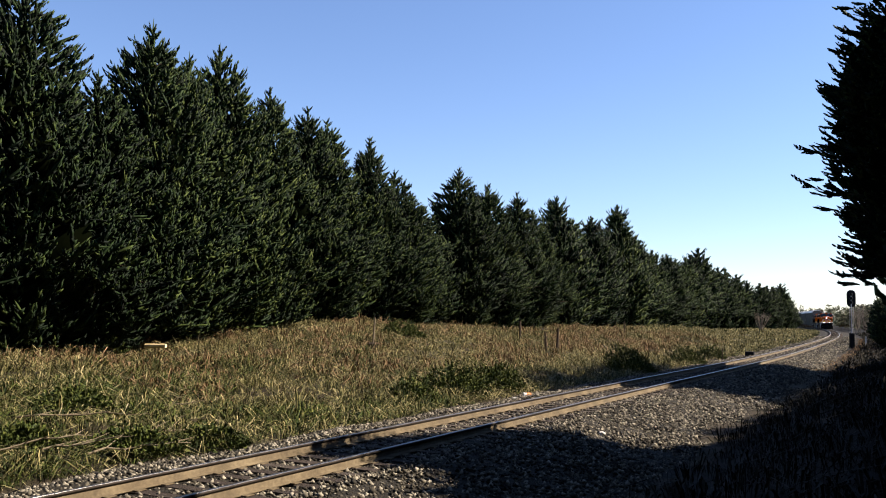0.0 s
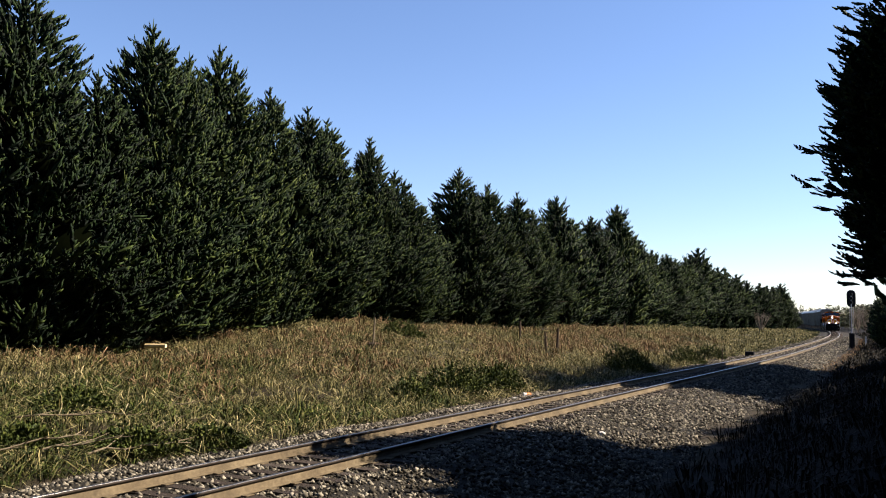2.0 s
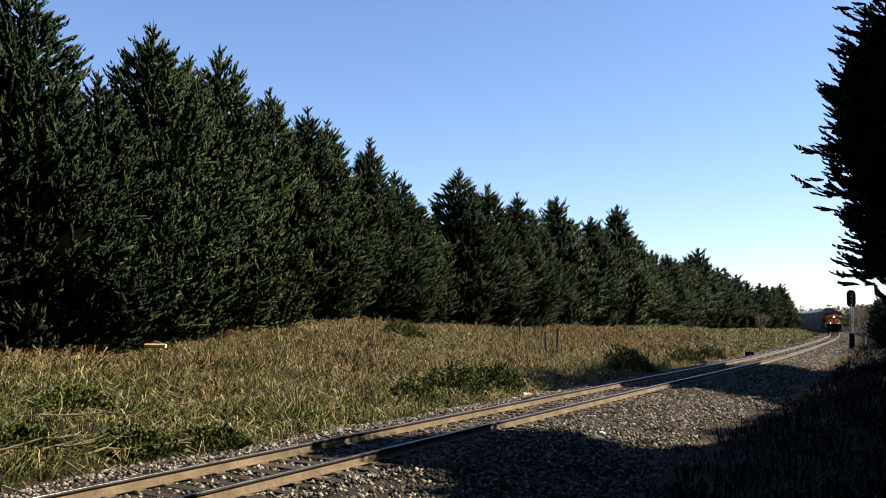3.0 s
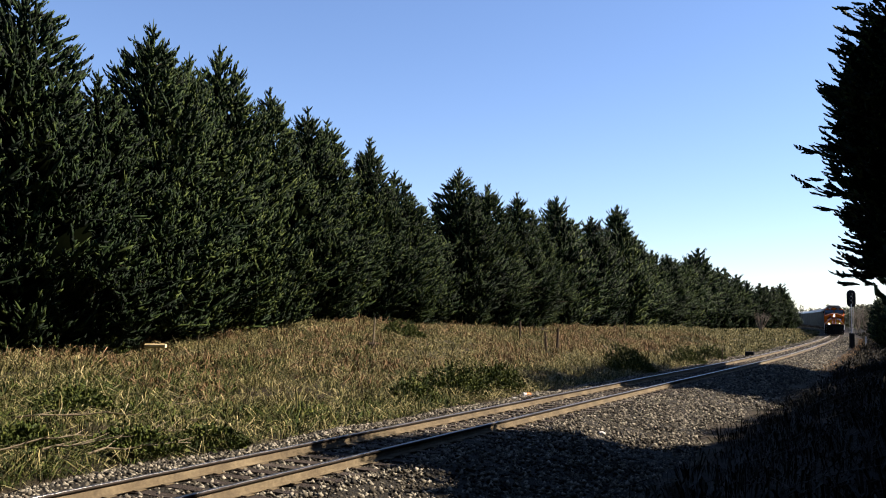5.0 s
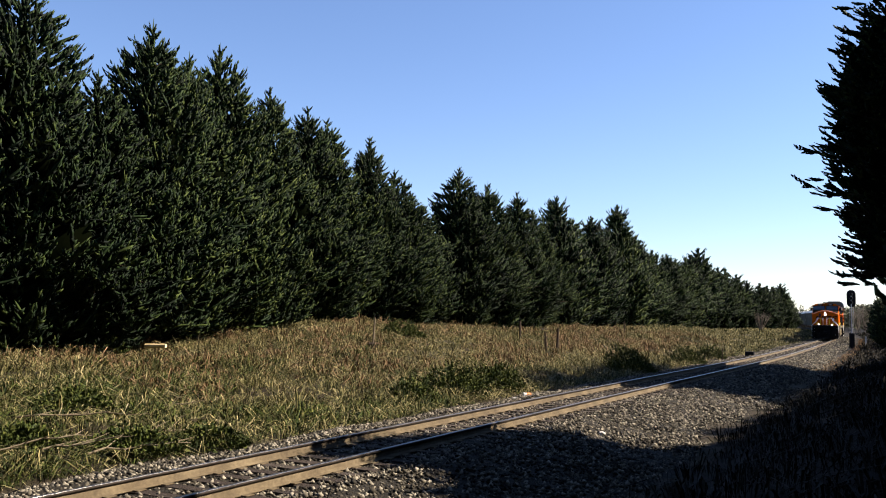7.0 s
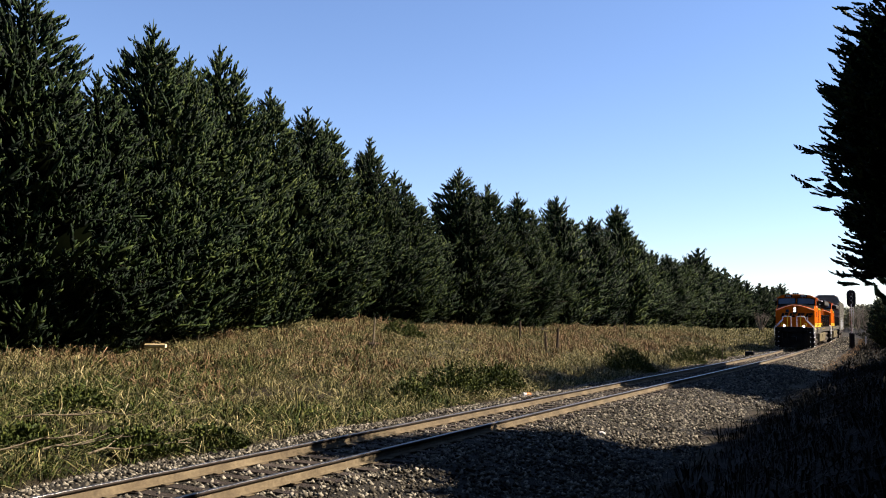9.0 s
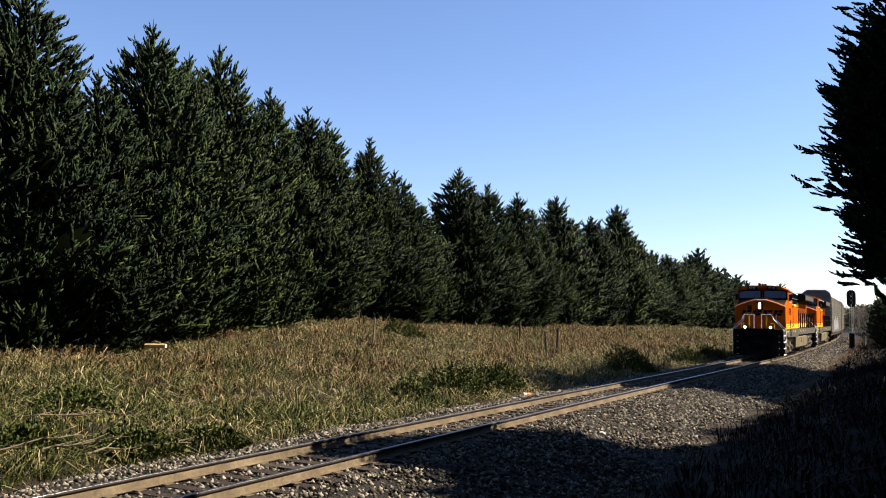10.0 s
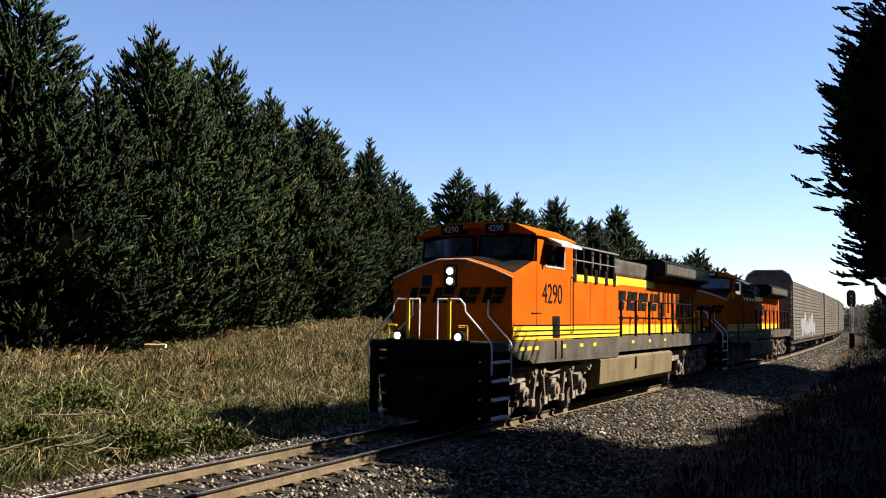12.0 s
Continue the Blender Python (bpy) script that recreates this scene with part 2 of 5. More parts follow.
# ---------------------------------------------------------------- trees
def blades(rng, base, axis, length, width, count, spread):
    """Arrays of thin leaf triangles in plumes: base (n,3), axis (n,3)."""
    n = len(base)
    t = rng.uniform(0.0, 1.0, (n, count))
    start = base[:, None, :] + axis[:, None, :] * (length[:, None] * t * 0.85)[..., None]
    d = axis[:, None, :] + rng.normal(0, spread, (n, count, 3))
    d /= np.linalg.norm(d, axis=2, keepdims=True)
    ln = (length[:, None] * (0.62 - 0.38 * t) * rng.uniform(0.6, 1.25, (n, count)))[..., None]
    side = np.cross(d, rng.normal(0, 1, (n, count, 3)))
    side /= np.linalg.norm(side, axis=2, keepdims=True) + 1e-9
    w = (width * rng.uniform(0.6, 1.3, (n, count)))[..., None]
    tip = start + d * ln
    mid = start + d * ln * 0.45
    v = np.stack([start, mid + side * w, tip, mid - side * w], 2).reshape(-1, 3)
    f = np.arange(len(v)).reshape(-1, 4)
    return v, f


def crown_radius(u, full, swell=0.20, low=0.58):
    """Radius of a cedar crown, as a share of its widest, at height share u."""
    return (1 - u) ** full * (low + (1 - low) * smooth(0, swell, u)) * 1.06 + 0.015


def fingers(rng, base, axis, length, radius, rough=0.35, bent=0.28, slim=False):
    """Solid tapering sprays, bent upwards: base (n,3), axis (n,3), length (n), radius (n)."""
    n, k = len(base), 3
    share, fat = ((0.0, 0.42), (0.55, 1.0)) if slim else ((0.0, 0.35, 0.72), (0.45, 1.0, 0.70))
    last = len(share) - 1
    ref = rng.normal(0, 1, (n, 3))
    e1 = np.cross(axis, ref)
    e1 /= np.linalg.norm(e1, axis=1, keepdims=True) + 1e-9
    e2 = np.cross(axis, e1)
    bend = np.zeros((n, 3))
    bend[:, 2] = rng.uniform(0.02, bent, n) * length
    rings = []
    for s, w in zip(share, fat):
        c = base + axis * (length * s)[:, None] + bend * s * s
        for q in range(k):
            a = q * 6.283 / k
            r = radius * w * rng.uniform(1 - rough, 1 + rough, n)
            rings.append(c + e1 * (np.cos(a) * r)[:, None] + e2 * (np.sin(a) * r)[:, None])
    rings.append(base + axis * length[:, None] + bend)
    v = np.stack(rings, 1)
    m = v.shape[1]
    tri = []
    for lay in range(last):
        for q in range(k):
            a, c = lay * k + q, lay * k + (q + 1) % k
            tri += [(a, c, c + k), (a, c + k, a + k)]
    tri += [(last * k + q, last * k + (q + 1) % k, (last + 1) * k) for q in range(k)]
    f = (np.arange(n)[:, None, None] * m + np.array(tri)[None]).reshape(-1, 3)
    return v.reshape(-1, 3), f


def plumes(rng, base, axis, length, shoots, fat, bent=0.45, slim=True):
    """Feathery boughs: along each axis pairs of shoots that point forwards and shorten to the tip, the whole bent upwards."""
    n = len(base)
    t = (np.arange(shoots) + 0.6)[None] / shoots + rng.uniform(-0.06, 0.06, (n, shoots))
    up = np.array((0.0, 0.0, 1.0))
    lift = rng.uniform(0.4, 1.2, (n, 1, 1)) * bent
    pos = base[:, None] + axis[:, None] * (length[:, None] * t)[..., None] + up * (length[:, None] * t * t)[..., None] * lift
    tan = axis[:, None] + up * 2 * t[..., None] * lift
    side = np.cross(axis, up) + rng.normal(0, 0.25, (n, 3))
    side /= np.linalg.norm(side, axis=1, keepdims=True) + 1e-9
    sign = np.where(np.arange(shoots) % 2, 1.0, -1.0)[None, :, None]
    d = tan + side[:, None] * sign * (1.05 - 0.70 * t[..., None]) + rng.normal(0, 0.38, (n, shoots, 3))
    d[:, -1] = tan[:, -1] + rng.normal(0, 0.1, (n, 3))
    d /= np.linalg.norm(d, axis=2, keepdims=True)
    ln = length[:, None] * (0.52 - 0.24 * t) * rng.uniform(0.7, 1.25, (n, shoots))
    r = fat * (1.12 - 0.45 * t) * rng.uniform(0.75, 1.3, (n, shoots))
    v, f = fingers(rng, (pos - d * ln[..., None] * 0.2).reshape(-1, 3), d.reshape(-1, 3), ln.ravel(), r.ravel(), bent=bent, slim=slim)
    core = axis + up * lift[:, 0] * 0.5
    v2, f2 = fingers(rng, base - axis * length[:, None] * 0.3, core, length * 1.25, np.full(n, fat * 1.1), bent=bent * 0.8)
    return np.concatenate([v, v2]), np.concatenate([f, f2 + len(v)])


def cedar(name, rng, H, R, branches=330, shoots=8, length=0.85, fat=0.066, full=0.55, base=0.25, inner=0.62, scatter=1500, lobes=1.6, curl=0.5, slim=True, swell=0.28, low=0.48, label="", group=""):
    """Trunk, limbs that sweep out and up, and on each of them feathery boughs of scale leaves."""
    tree = tagged(new(name), label or "dense dark green cedar tree with upswept pointed sprays", "tree", group)
    ph = rng.uniform(0, 6.28, 4)

    def lobe(a, u):
        return 1 + lobes * (0.11 * np.sin(a * 3 + u * 9 + ph[0]) + 0.09 * np.sin(a * 5 - u * 17 + ph[1]) + 0.08 * np.sin(a * 2 + u * 31 + ph[2]))

    u = rng.uniform(0, 1, branches * 4)
    u = np.sort(u[rng.uniform(0, 1, len(u)) < crown_radius(u, full, swell, low) + 0.26][:branches]) * 0.95
    n = len(u)
    a = np.arange(n) * 2.39996 + rng.normal(0, 0.3, n)
    reach = R * crown_radius(u, full, swell, low) * lobe(a, u) * rng.uniform(0.74, 1.02, n) + 0.12
    z0 = base + u * (H - base) * 0.94 - 0.12 * reach
    out = np.stack([np.cos(a), np.sin(a), 0 * a], 1)
    rise = 0.04 + 0.30 * u + rng.uniform(-0.14, 0.16, n)
    limb = np.stack([0 * a, 0 * a, z0], 1)[:, None]

    def along(f):
        return limb[:, 0] + out * (reach * f)[:, None] + np.stack([0 * a, 0 * a, np.minimum(reach * rise * f ** 1.6, H - 0.5 - z0)], 1)

    pieces = []
    size = length * (1.10 - 0.45 * u)
    # the tip of each limb, and two side boughs behind it
    for f, turn, share in ((1.0, 0.0, 1.0), (0.86, 0.75, 0.85), (0.86, -0.75, 0.85)):
        ang = a + turn * rng.uniform(0.6, 1.3, n) + rng.normal(0, 0.1, n)
        ax = np.stack([np.cos(ang), np.sin(ang), rise * 0.9 + rng.normal(0.05, 0.18, n)], 1)
        ax /= np.linalg.norm(ax, axis=1, keepdims=True)
        ln = size * share * rng.uniform(0.7, 1.25, n)
        at = along(np.full(n, f)) - out * (size * 0.62)[:, None]
        pieces.append(plumes(rng, at, ax, ln, shoots, fat * (0.7 + 0.3 * ln / length).mean(), curl, slim))
    # smaller boughs over the mass between the limbs
    su = rng.uniform(0, 1, scatter * 3)
    su = su[rng.uniform(0, 1, len(su)) < crown_radius(su, full, swell, low) + 0.05][:scatter] * 0.95
    ang = rng.uniform(0, 6.283, len(su))
    sr = R * crown_radius(su, full, swell, low) * lobe(ang, su) * rng.uniform(0.60, 0.86, len(su))
    sp = np.stack([sr * np.cos(ang), sr * np.sin(ang), base + su * (H - base) * 0.97], 1)
    ang = ang + rng.normal(0, 0.5, len(su))
    sx = np.stack([np.cos(ang), np.sin(ang), 0.15 + 0.5 * su + rng.normal(0, 0.3, len(su))], 1)
    sx /= np.linalg.norm(sx, axis=1, keepdims=True)
    pieces.append(plumes(rng, sp, sx, length * 0.62 * rng.uniform(0.7, 1.25, len(su)), max(3, shoots // 2), fat * 0.9, curl, slim))
    # the leader, with whorls of rising boughs up to its tip
    m = 22
    t = np.sort(rng.uniform(0, 1, m))
    ang = np.arange(m) * 2.4
    lp = np.stack([0 * t, 0 * t, H * (0.80 + 0.185 * t)], 1)
    la = np.stack([np.cos(ang), np.sin(ang), 0.10 + 0.7 * t + rng.normal(0, 0.15, m)], 1)
    la /= np.linalg.norm(la, axis=1, keepdims=True)
    pieces.append(plumes(rng, lp, la, H * (0.072 - 0.050 * t) * rng.uniform(0.7, 1.2, m), shoots, fat * 0.75, 0.5, slim))
    pieces.append(fingers(rng, np.array([(0, 0, H * 0.78), (0, 0, H * 0.90)]), np.array([(0.02, 0, 1.0), (0, 0.01, 1.0)]), np.array([H * 0.18, H * 0.10]), np.array([fat * 2.0, fat * 1.1])))
    step, allv, allf = 0, [], []
    for v, f in pieces:
        allv.append(v)
        allf.append(f + step)
        step += len(v)
    tagged(mesh_object("crown", np.concatenate(allv), np.concatenate(allf), M_CEDAR, tree), kind="stuff")
    # closed inner mass of foliage, coloured near black for the shade between boughs
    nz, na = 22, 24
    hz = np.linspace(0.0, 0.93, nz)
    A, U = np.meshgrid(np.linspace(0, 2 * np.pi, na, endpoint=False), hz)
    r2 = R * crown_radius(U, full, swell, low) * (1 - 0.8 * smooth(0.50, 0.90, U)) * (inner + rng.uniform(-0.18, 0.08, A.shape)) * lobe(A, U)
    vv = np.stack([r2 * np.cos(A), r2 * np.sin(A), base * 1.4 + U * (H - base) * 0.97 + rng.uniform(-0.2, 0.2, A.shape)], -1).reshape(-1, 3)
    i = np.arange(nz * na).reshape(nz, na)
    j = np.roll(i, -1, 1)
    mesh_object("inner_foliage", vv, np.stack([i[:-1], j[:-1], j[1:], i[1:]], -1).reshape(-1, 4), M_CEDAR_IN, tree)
    b = B()
    rod(b, (0, 0, -0.5), (0, 0, H * 0.9), 0.14 + H * 0.008, 0.02, 10)
    ends = along(np.full(n, 0.9))
    for k in range(0, n, 6):
        rod(b, (0, 0, float(z0[k])), Vector(ends[k]), 0.035, 0.008, 5)
    part("trunk", b, M_BARK, tree)
    return tree


def place(ob, s, v, turn=0.0, size=1.0, dz=0.0, stretch=1.0):
    x, y, _ = spots(s, v)
    ob.matrix_basis = Matrix.LocRotScale((float(x), float(y), float(land(s, v)) + dz), Euler((0, 0, turn)), (size, size, size * stretch))
    return ob


def plant(kind, s, v, turn, size, stretch=1.0):
    """A copy of a tree set on the land."""
    x, y, _ = spots(s, v)
    ob = copy_thing(kind, Matrix.Translation((float(x), float(y), float(land(s, v)))) @ Matrix.Rotation(turn, 4, "Z"))
    ob.scale = (size, size, size * stretch)
    return ob

# cedar kinds, built once and repeated along the line
rng = np.random.default_rng(11)
KINDS = [
    cedar("cedar_tree", rng, 13.0, 4.5, full=0.88, group="windbreak cedars"),
    cedar("cedar_tree", rng, 13.0, 4.8, full=0.80, group="windbreak cedars"),
    cedar("cedar_tree", rng, 13.0, 4.3, full=0.98, group="windbreak cedars"),
    cedar("cedar_tree", rng, 13.0, 4.6, full=0.74, group="windbreak cedars"),
    # coarser ones for the far stretch and the second row
    cedar("cedar_tree", rng, 13.0, 4.3, branches=210, shoots=6, length=1.6, fat=0.115, scatter=340, full=0.80, group="windbreak cedars"),
    cedar("cedar_tree", rng, 13.0, 4.2, branches=210, shoots=6, length=1.6, fat=0.115, scatter=340, full=0.92, group="windbreak cedars"),
    # plainest, for the end of the row and behind it
    cedar("cedar_tree", rng, 13.0, 3.9, branches=130, shoots=5, length=1.6, fat=0.16, scatter=260, full=0.70, inner=0.70, group="windbreak cedars"),
]
used = set()
rt = random.Random(3)


def cedar_at(s, v, top, k=None, wide=1.0):
    """A windbreak cedar whose tip stands at height top."""
    far = s > 46 or s < -14 or v < -23
    k = (rt.randrange(4, 6) if far else rt.randrange(4)) if k is None else k
    if s > 105 or s < -20:
        k = 6
    h = top - float(land(s, v))
    size = (h / 13.0) ** 0.5 * wide
    stretch = h / 13.0 / size
    if k not in used:
        used.add(k)
        return place(KINDS[k], s, v, rt.uniform(0, 6.28), size, stretch=stretch)
    return plant(KINDS[k], s, v, rt.uniform(0, 6.28), size, stretch)


# front row: length along the line, offset, height of the tip
# trees before s = -20 are unseen, added to hold back low sky light
FRONT = [(-42, -21, 13.5), (-36, -20.5, 14), (-29, -21, 14), (-23, -20.6, 13), (-17, -20.5, 13.5), (-12.5, -19.4, 14.2), (-7.4, -19.0, 14.4), (-4.6, -18.4, 11.4), (-1.5, -19.0, 14.4), (1.1, -19.6, 13.8), (3.2, -19.8, 14.8), (6.8, -19.8, 13.8),
         (9.9, -19.8, 13.5), (12.2, -20.2, 13.3), (15.9, -19.8, 12.9), (18.4, -19.6, 11.2), (21.7, -20.2, 10.2), (27.5, -19.8, 12.8), (32.6, -19.9, 12.4), (38.2, -19.8, 12.5), (43, -20.3, 11.6), (47.6, -19.8, 13.2),
         (53.0, -20.2, 11.8), (58.2, -19.8, 12.5), (63.0, -20.2, 11.8), (67.8, -19.8, 14.8), (72.8, -19.7, 11.9), (77.2, -19.8, 11.8), (84, -19.8, 11.0), (93, -19.8, 11.2), (99, -19.8, 11.0), (106, -19.7, 11.4),
         (112, -20, 12.2), (118.3, -19.8, 13.8), (126, -19.6, 12.2), (135.4, -18.9, 11.6), (144, -18.6, 11.8), (153, -17.5, 11.2), (163, -16.4, 10.4)]
for s, v, top in FRONT:
    cedar_at(s, v, top)
# second row, filling the gaps behind
for i in range(17):
    s = -24 + i * 8.6
    cedar_at(s + rt.uniform(-1.5, 1.5), -25.5 + rt.uniform(-1, 1), (10.6 if s < 20 else 9.6) + rt.uniform(-1.2, 0.8), wide=1.25)
for i in range(14):
    cedar_at(-22 + i * 9.5 + rt.uniform(-2, 2), -31 + rt.uniform(-1, 1), 8.6 + rt.uniform(-1.0, 0.6), k=6, wide=1.4)
# where the line bends away the row comes close to the track
for s, v, top in [(172, -14.5, 10.2), (182, -13.5, 10.0), (192, -12.6, 10.2), (201, -11.2, 11.2), (212, -10.4, 9.2), (222, -9.6, 8.4), (233, -9.2, 7.4), (246, -9.2, 6.2), (262, -9.6, 5.6)]:
    cedar_at(s, v, top)
# trees on the camera's side of the line
NEAR = cedar("cedar_tree", np.random.default_rng(5), 9.6, 4.15, branches=760, shoots=8, length=0.38, fat=0.034, full=0.48, base=2.6, inner=0.82, scatter=3600, lobes=0.6, curl=0.30, slim=False, swell=0.70, low=0.54,
             label="tall dark cedar in shade, its foliage overhanging the view", group="trackside cedars")
place(NEAR, -6.2, 10.0, 2.4)
SIDE = cedar("cedar_tree", np.random.default_rng(8), 13.0, 2.9, branches=190, shoots=6, length=0.9, fat=0.075, scatter=900, full=0.42, label="dark cedar tree beside the track, seen against the light", group="trackside cedars")
place(SIDE, 17.3, 10.5, 1.0, 1.15, stretch=1.12)
for s, v, size, st in [(14.8, 11.2, 1.0, 1.15), (21.0, 10.7, 1.15, 1.15), (24.8, 11.0, 1.15, 1.15), (28.6, 10.6, 1.15, 1.15)]:
    plant(SIDE, s, v, rt.uniform(0, 6), size, st)
# broad tall unseen ones, added overhead on the camera's side to darken the bank
for s, v, size, st in [(-9.5, 15.0, 0.8, 0.8), (-14.5, 15.6, 1.4, 1.05), (-20.5, 15.8, 1.45, 1.1), (-26.5, 16.2, 1.45, 1.1), (-31.5, 14.5, 1.3, 1.1)]:
    plant(KINDS[6], s, v, rt.uniform(0, 6), size, st)
# plainer unseen ones, added round and behind the camera to cut sky light
for s, v, size, st in [(-30, 13.0, 1.0, 1.0), (-37, 10.5, 1.0, 1.0), (-42, 6, 1.0, 1.0), (-17, 18, 1.0, 1.0), (-9, 18, 1.0, 1.0), (8, 18, 0.9, 0.8), (16, 18, 1.0, 1.0), (24, 18.5, 1.0, 1.0), (33, 18, 1.0, 1.0), (-26, 19, 1.0, 1.0),
                       (-33.5, 7.0, 1.2, 1.4), (-36, 14, 1.3, 1.5), (-43, 11, 1.4, 1.5), (-47, 5.5, 1.4, 1.5), (-36, -6.5, 1.4, 1.5), (-42, -8, 1.4, 1.5), (-33, -13, 1.3, 1.4), (-49, -3, 1.4, 1.5), (-40, -15, 1.4, 1.5), (-46, 0.5, 1.4, 1.5)]:
    plant(KINDS[6], s, v, rt.uniform(0, 6), size, st)
YOUNG = cedar("cedar_tree", np.random.default_rng(12), 5.0, 1.45, branches=70, shoots=5, length=0.6, fat=0.07, scatter=240, full=0.5, base=0.1, label="young dense cedar in the shade beside the track", group="trackside cedars")
# the ones up to s = 11.5 are unseen, added to shade the near bank
place(YOUNG, -19, 12.4, 0.3, 1.2)
for s, v, size, st in [(-14.5, 12.6, 1.25, 1), (-9.6, 10.6, 1.45, 1), (-11, 12.4, 1.25, 1), (-8, 12.6, 1.25, 1), (-5, 13, 1.3, 1), (-2, 12.6, 1.42, 1), (1.5, 12.6, 1.45, 1), (4.5, 12.8, 1.42, 1), (8, 12.4, 1.3, 1), (11.5, 12, 1.4, 1), (38, 10.6, 1.0, 0.9), (44, 10.2, 0.9, 0.9),
                       (64, 7.0, 0.95, 1), (69, 6.7, 1.0, 1), (75, 6.6, 1.05, 1), (82, 6.4, 1.1, 1), (90, 6.4, 1.15, 1), (101, 6.5, 1.2, 1), (113, 6.6, 1.25, 1), (126, 6.8, 1.3, 1), (50, 9.4, 0.8, 0.9), (58, 9.2, 0.9, 0.9), (66, 8.6, 0.8, 1.0), (84, 9.0, 1.0, 1.0), (97, 9.6, 1.0, 0.9), (145, 8, 1.0, 1), (160, 8, 1.0, 1)]:
    plant(YOUNG, s, v, rt.uniform(0, 6), size, st)


# ---------------------------------------------------------------- distance
def wood(name, rng, s0, s1, v0, v1, n, h0, h1, label):
    """A far wood of many small leaf clumps."""
    s, v = rng.uniform(s0, s1, n), rng.uniform(v0, v1, n)
    x, y, _ = spots(s, v)
    top = rng.uniform(h0, h1, n)
    k = 80
    z = np.repeat(top, k) * rng.uniform(0, 1, n * k) ** 0.8
    rad = np.repeat(top * 0.32, k) * np.sqrt(np.clip(1 - (z / np.repeat(top, k) - 0.45) ** 2 * 2.6, 0.05, 1))
    a = rng.uniform(0, 6.283, n * k)
    pos = np.stack([np.repeat(x, k) + rad * np.cos(a), np.repeat(y, k) + rad * np.sin(a), np.repeat(land(s, v), k) + z], 1)
    ax = np.stack([np.cos(a), np.sin(a), np.full(n * k, 0.7)], 1)
    vv, ff = blades(rng, pos, ax / 1.22, np.full(n * k, 1.1), 0.34, 3, 0.6)
    return tagged(mesh_object(name, vv, ff, M_FAR), label, "wood", kind="stuff")


wood("distant_wood", np.random.default_rng(21), 330, 460, -60, 60, 150, 5.0, 8.5, "distant hazy trees closing the view along the line")
wood("distant_wood", np.random.default_rng(22), 200, 330, 8, 26, 70, 4.0, 7.0, "distant scrub and trees beyond the bend")


def bare_bush(name, s, v, h, seed, label):
    r, b = random.Random(seed), B()
    for i in range(16):
        t, lean = r.uniform(0, 6.28), r.uniform(0.1, 0.5)
        tip = Vector((math.cos(t) * lean * h, math.sin(t) * lean * h, h * r.uniform(0.7, 1)))
        rod(b, (0, 0, -0.1), tip * 0.6, 0.06, 0.04, 5)
        for k in range(4):
            d = Vector((r.uniform(-1, 1), r.uniform(-1, 1), r.uniform(0.6, 1.6))) * h * 0.16
            rod(b, tip * r.uniform(0.45, 0.6), tip * 0.6 + d, 0.03, 0.012, 4)
    ob = tagged(part(name, b, M_BARE), label, "bush")
    return place(ob, s, v)


bare_bush("bare_shrub", 205, 6.0, 8.5, 1, "leafless brown shrub beside the bend of the track")
bare_bush("bare_shrub", 214, 8.0, 8.0, 2, "leafless brown shrub beside the bend of the track")
bare_bush("bare_shrub", 146, -12.6, 5.0, 3, "pale leafless shrub against the cedar row")


# ---------------------------------------------------------------- grass
def grass(name, rng, n, s0, s1, v0, v1, hmin, hmax, width, mat, label, per=14, keep=None, lean=0.75, tuft=0.10, arch=0.72):
    """Tufts of arching blades."""
    s, v = rng.uniform(s0, s1, n), rng.uniform(v0, v1, n)
    if keep is not None:
        ok = keep(s, v, rng)
        s, v = s[ok], v[ok]
    x, y, _ = spots(s, v)
    ok = np.hypot(x - EYE[0], y - EYE[1]) > 7.5
    s, v, x, y = s[ok], v[ok], x[ok], y[ok]
    n = len(s)
    z = land(s, v) - 0.02
    m = n * per
    out = rng.normal(0, 1, (m, 3)) * (1, 1, 0)
    swirl = np.repeat(rng.normal(0, 0.6, (n, 3)) * (1, 1, 0), per, 0)
    base = np.repeat(np.stack([x, y, z], 1), per, 0) + out * tuft
    clump = 0.72 + 0.38 * np.sin(s * 1.9 + 1.3 * np.sin(v * 1.4)) * np.sin(v * 2.3 + s * 0.7)
    h = np.repeat(rng.uniform(hmin, hmax, n) * clump, per) * rng.uniform(0.45, 1.15, m)
    d = (out + swirl) * lean * rng.uniform(0.3, 1.2, (m, 1))
    mid = base + np.stack([d[:, 0] * h * 0.35, d[:, 1] * h * 0.35, h * arch], 1)
    drop = np.clip(0.95 - 0.45 * np.hypot(d[:, 0], d[:, 1]), 0.25, 1)
    tip = base + np.stack([d[:, 0] * h * 1.0, d[:, 1] * h * 1.0, h * drop], 1)
    t = rng.uniform(0, 6.283, m)
    w = np.stack([np.cos(t), np.sin(t), t * 0], 1) * (width * rng.uniform(0.6, 1.4, m))[:, None]
    vv = np.stack([base, mid + w, tip, mid - w], 1).reshape(-1, 3)
    tri = np.arange(m * 4).reshape(-1, 4)
    return tagged(mesh_object(name, vv, tri, mat), label, "grass", kind="stuff")


def patches(s, v, rng, lo=-0.2):
    return (np.sin(s * 0.55 + 1.7 * np.sin(v * 0.6)) + np.sin(v * 0.9 + s * 0.21) * 0.8 + rng.normal(0, 0.5, len(s))) > lo


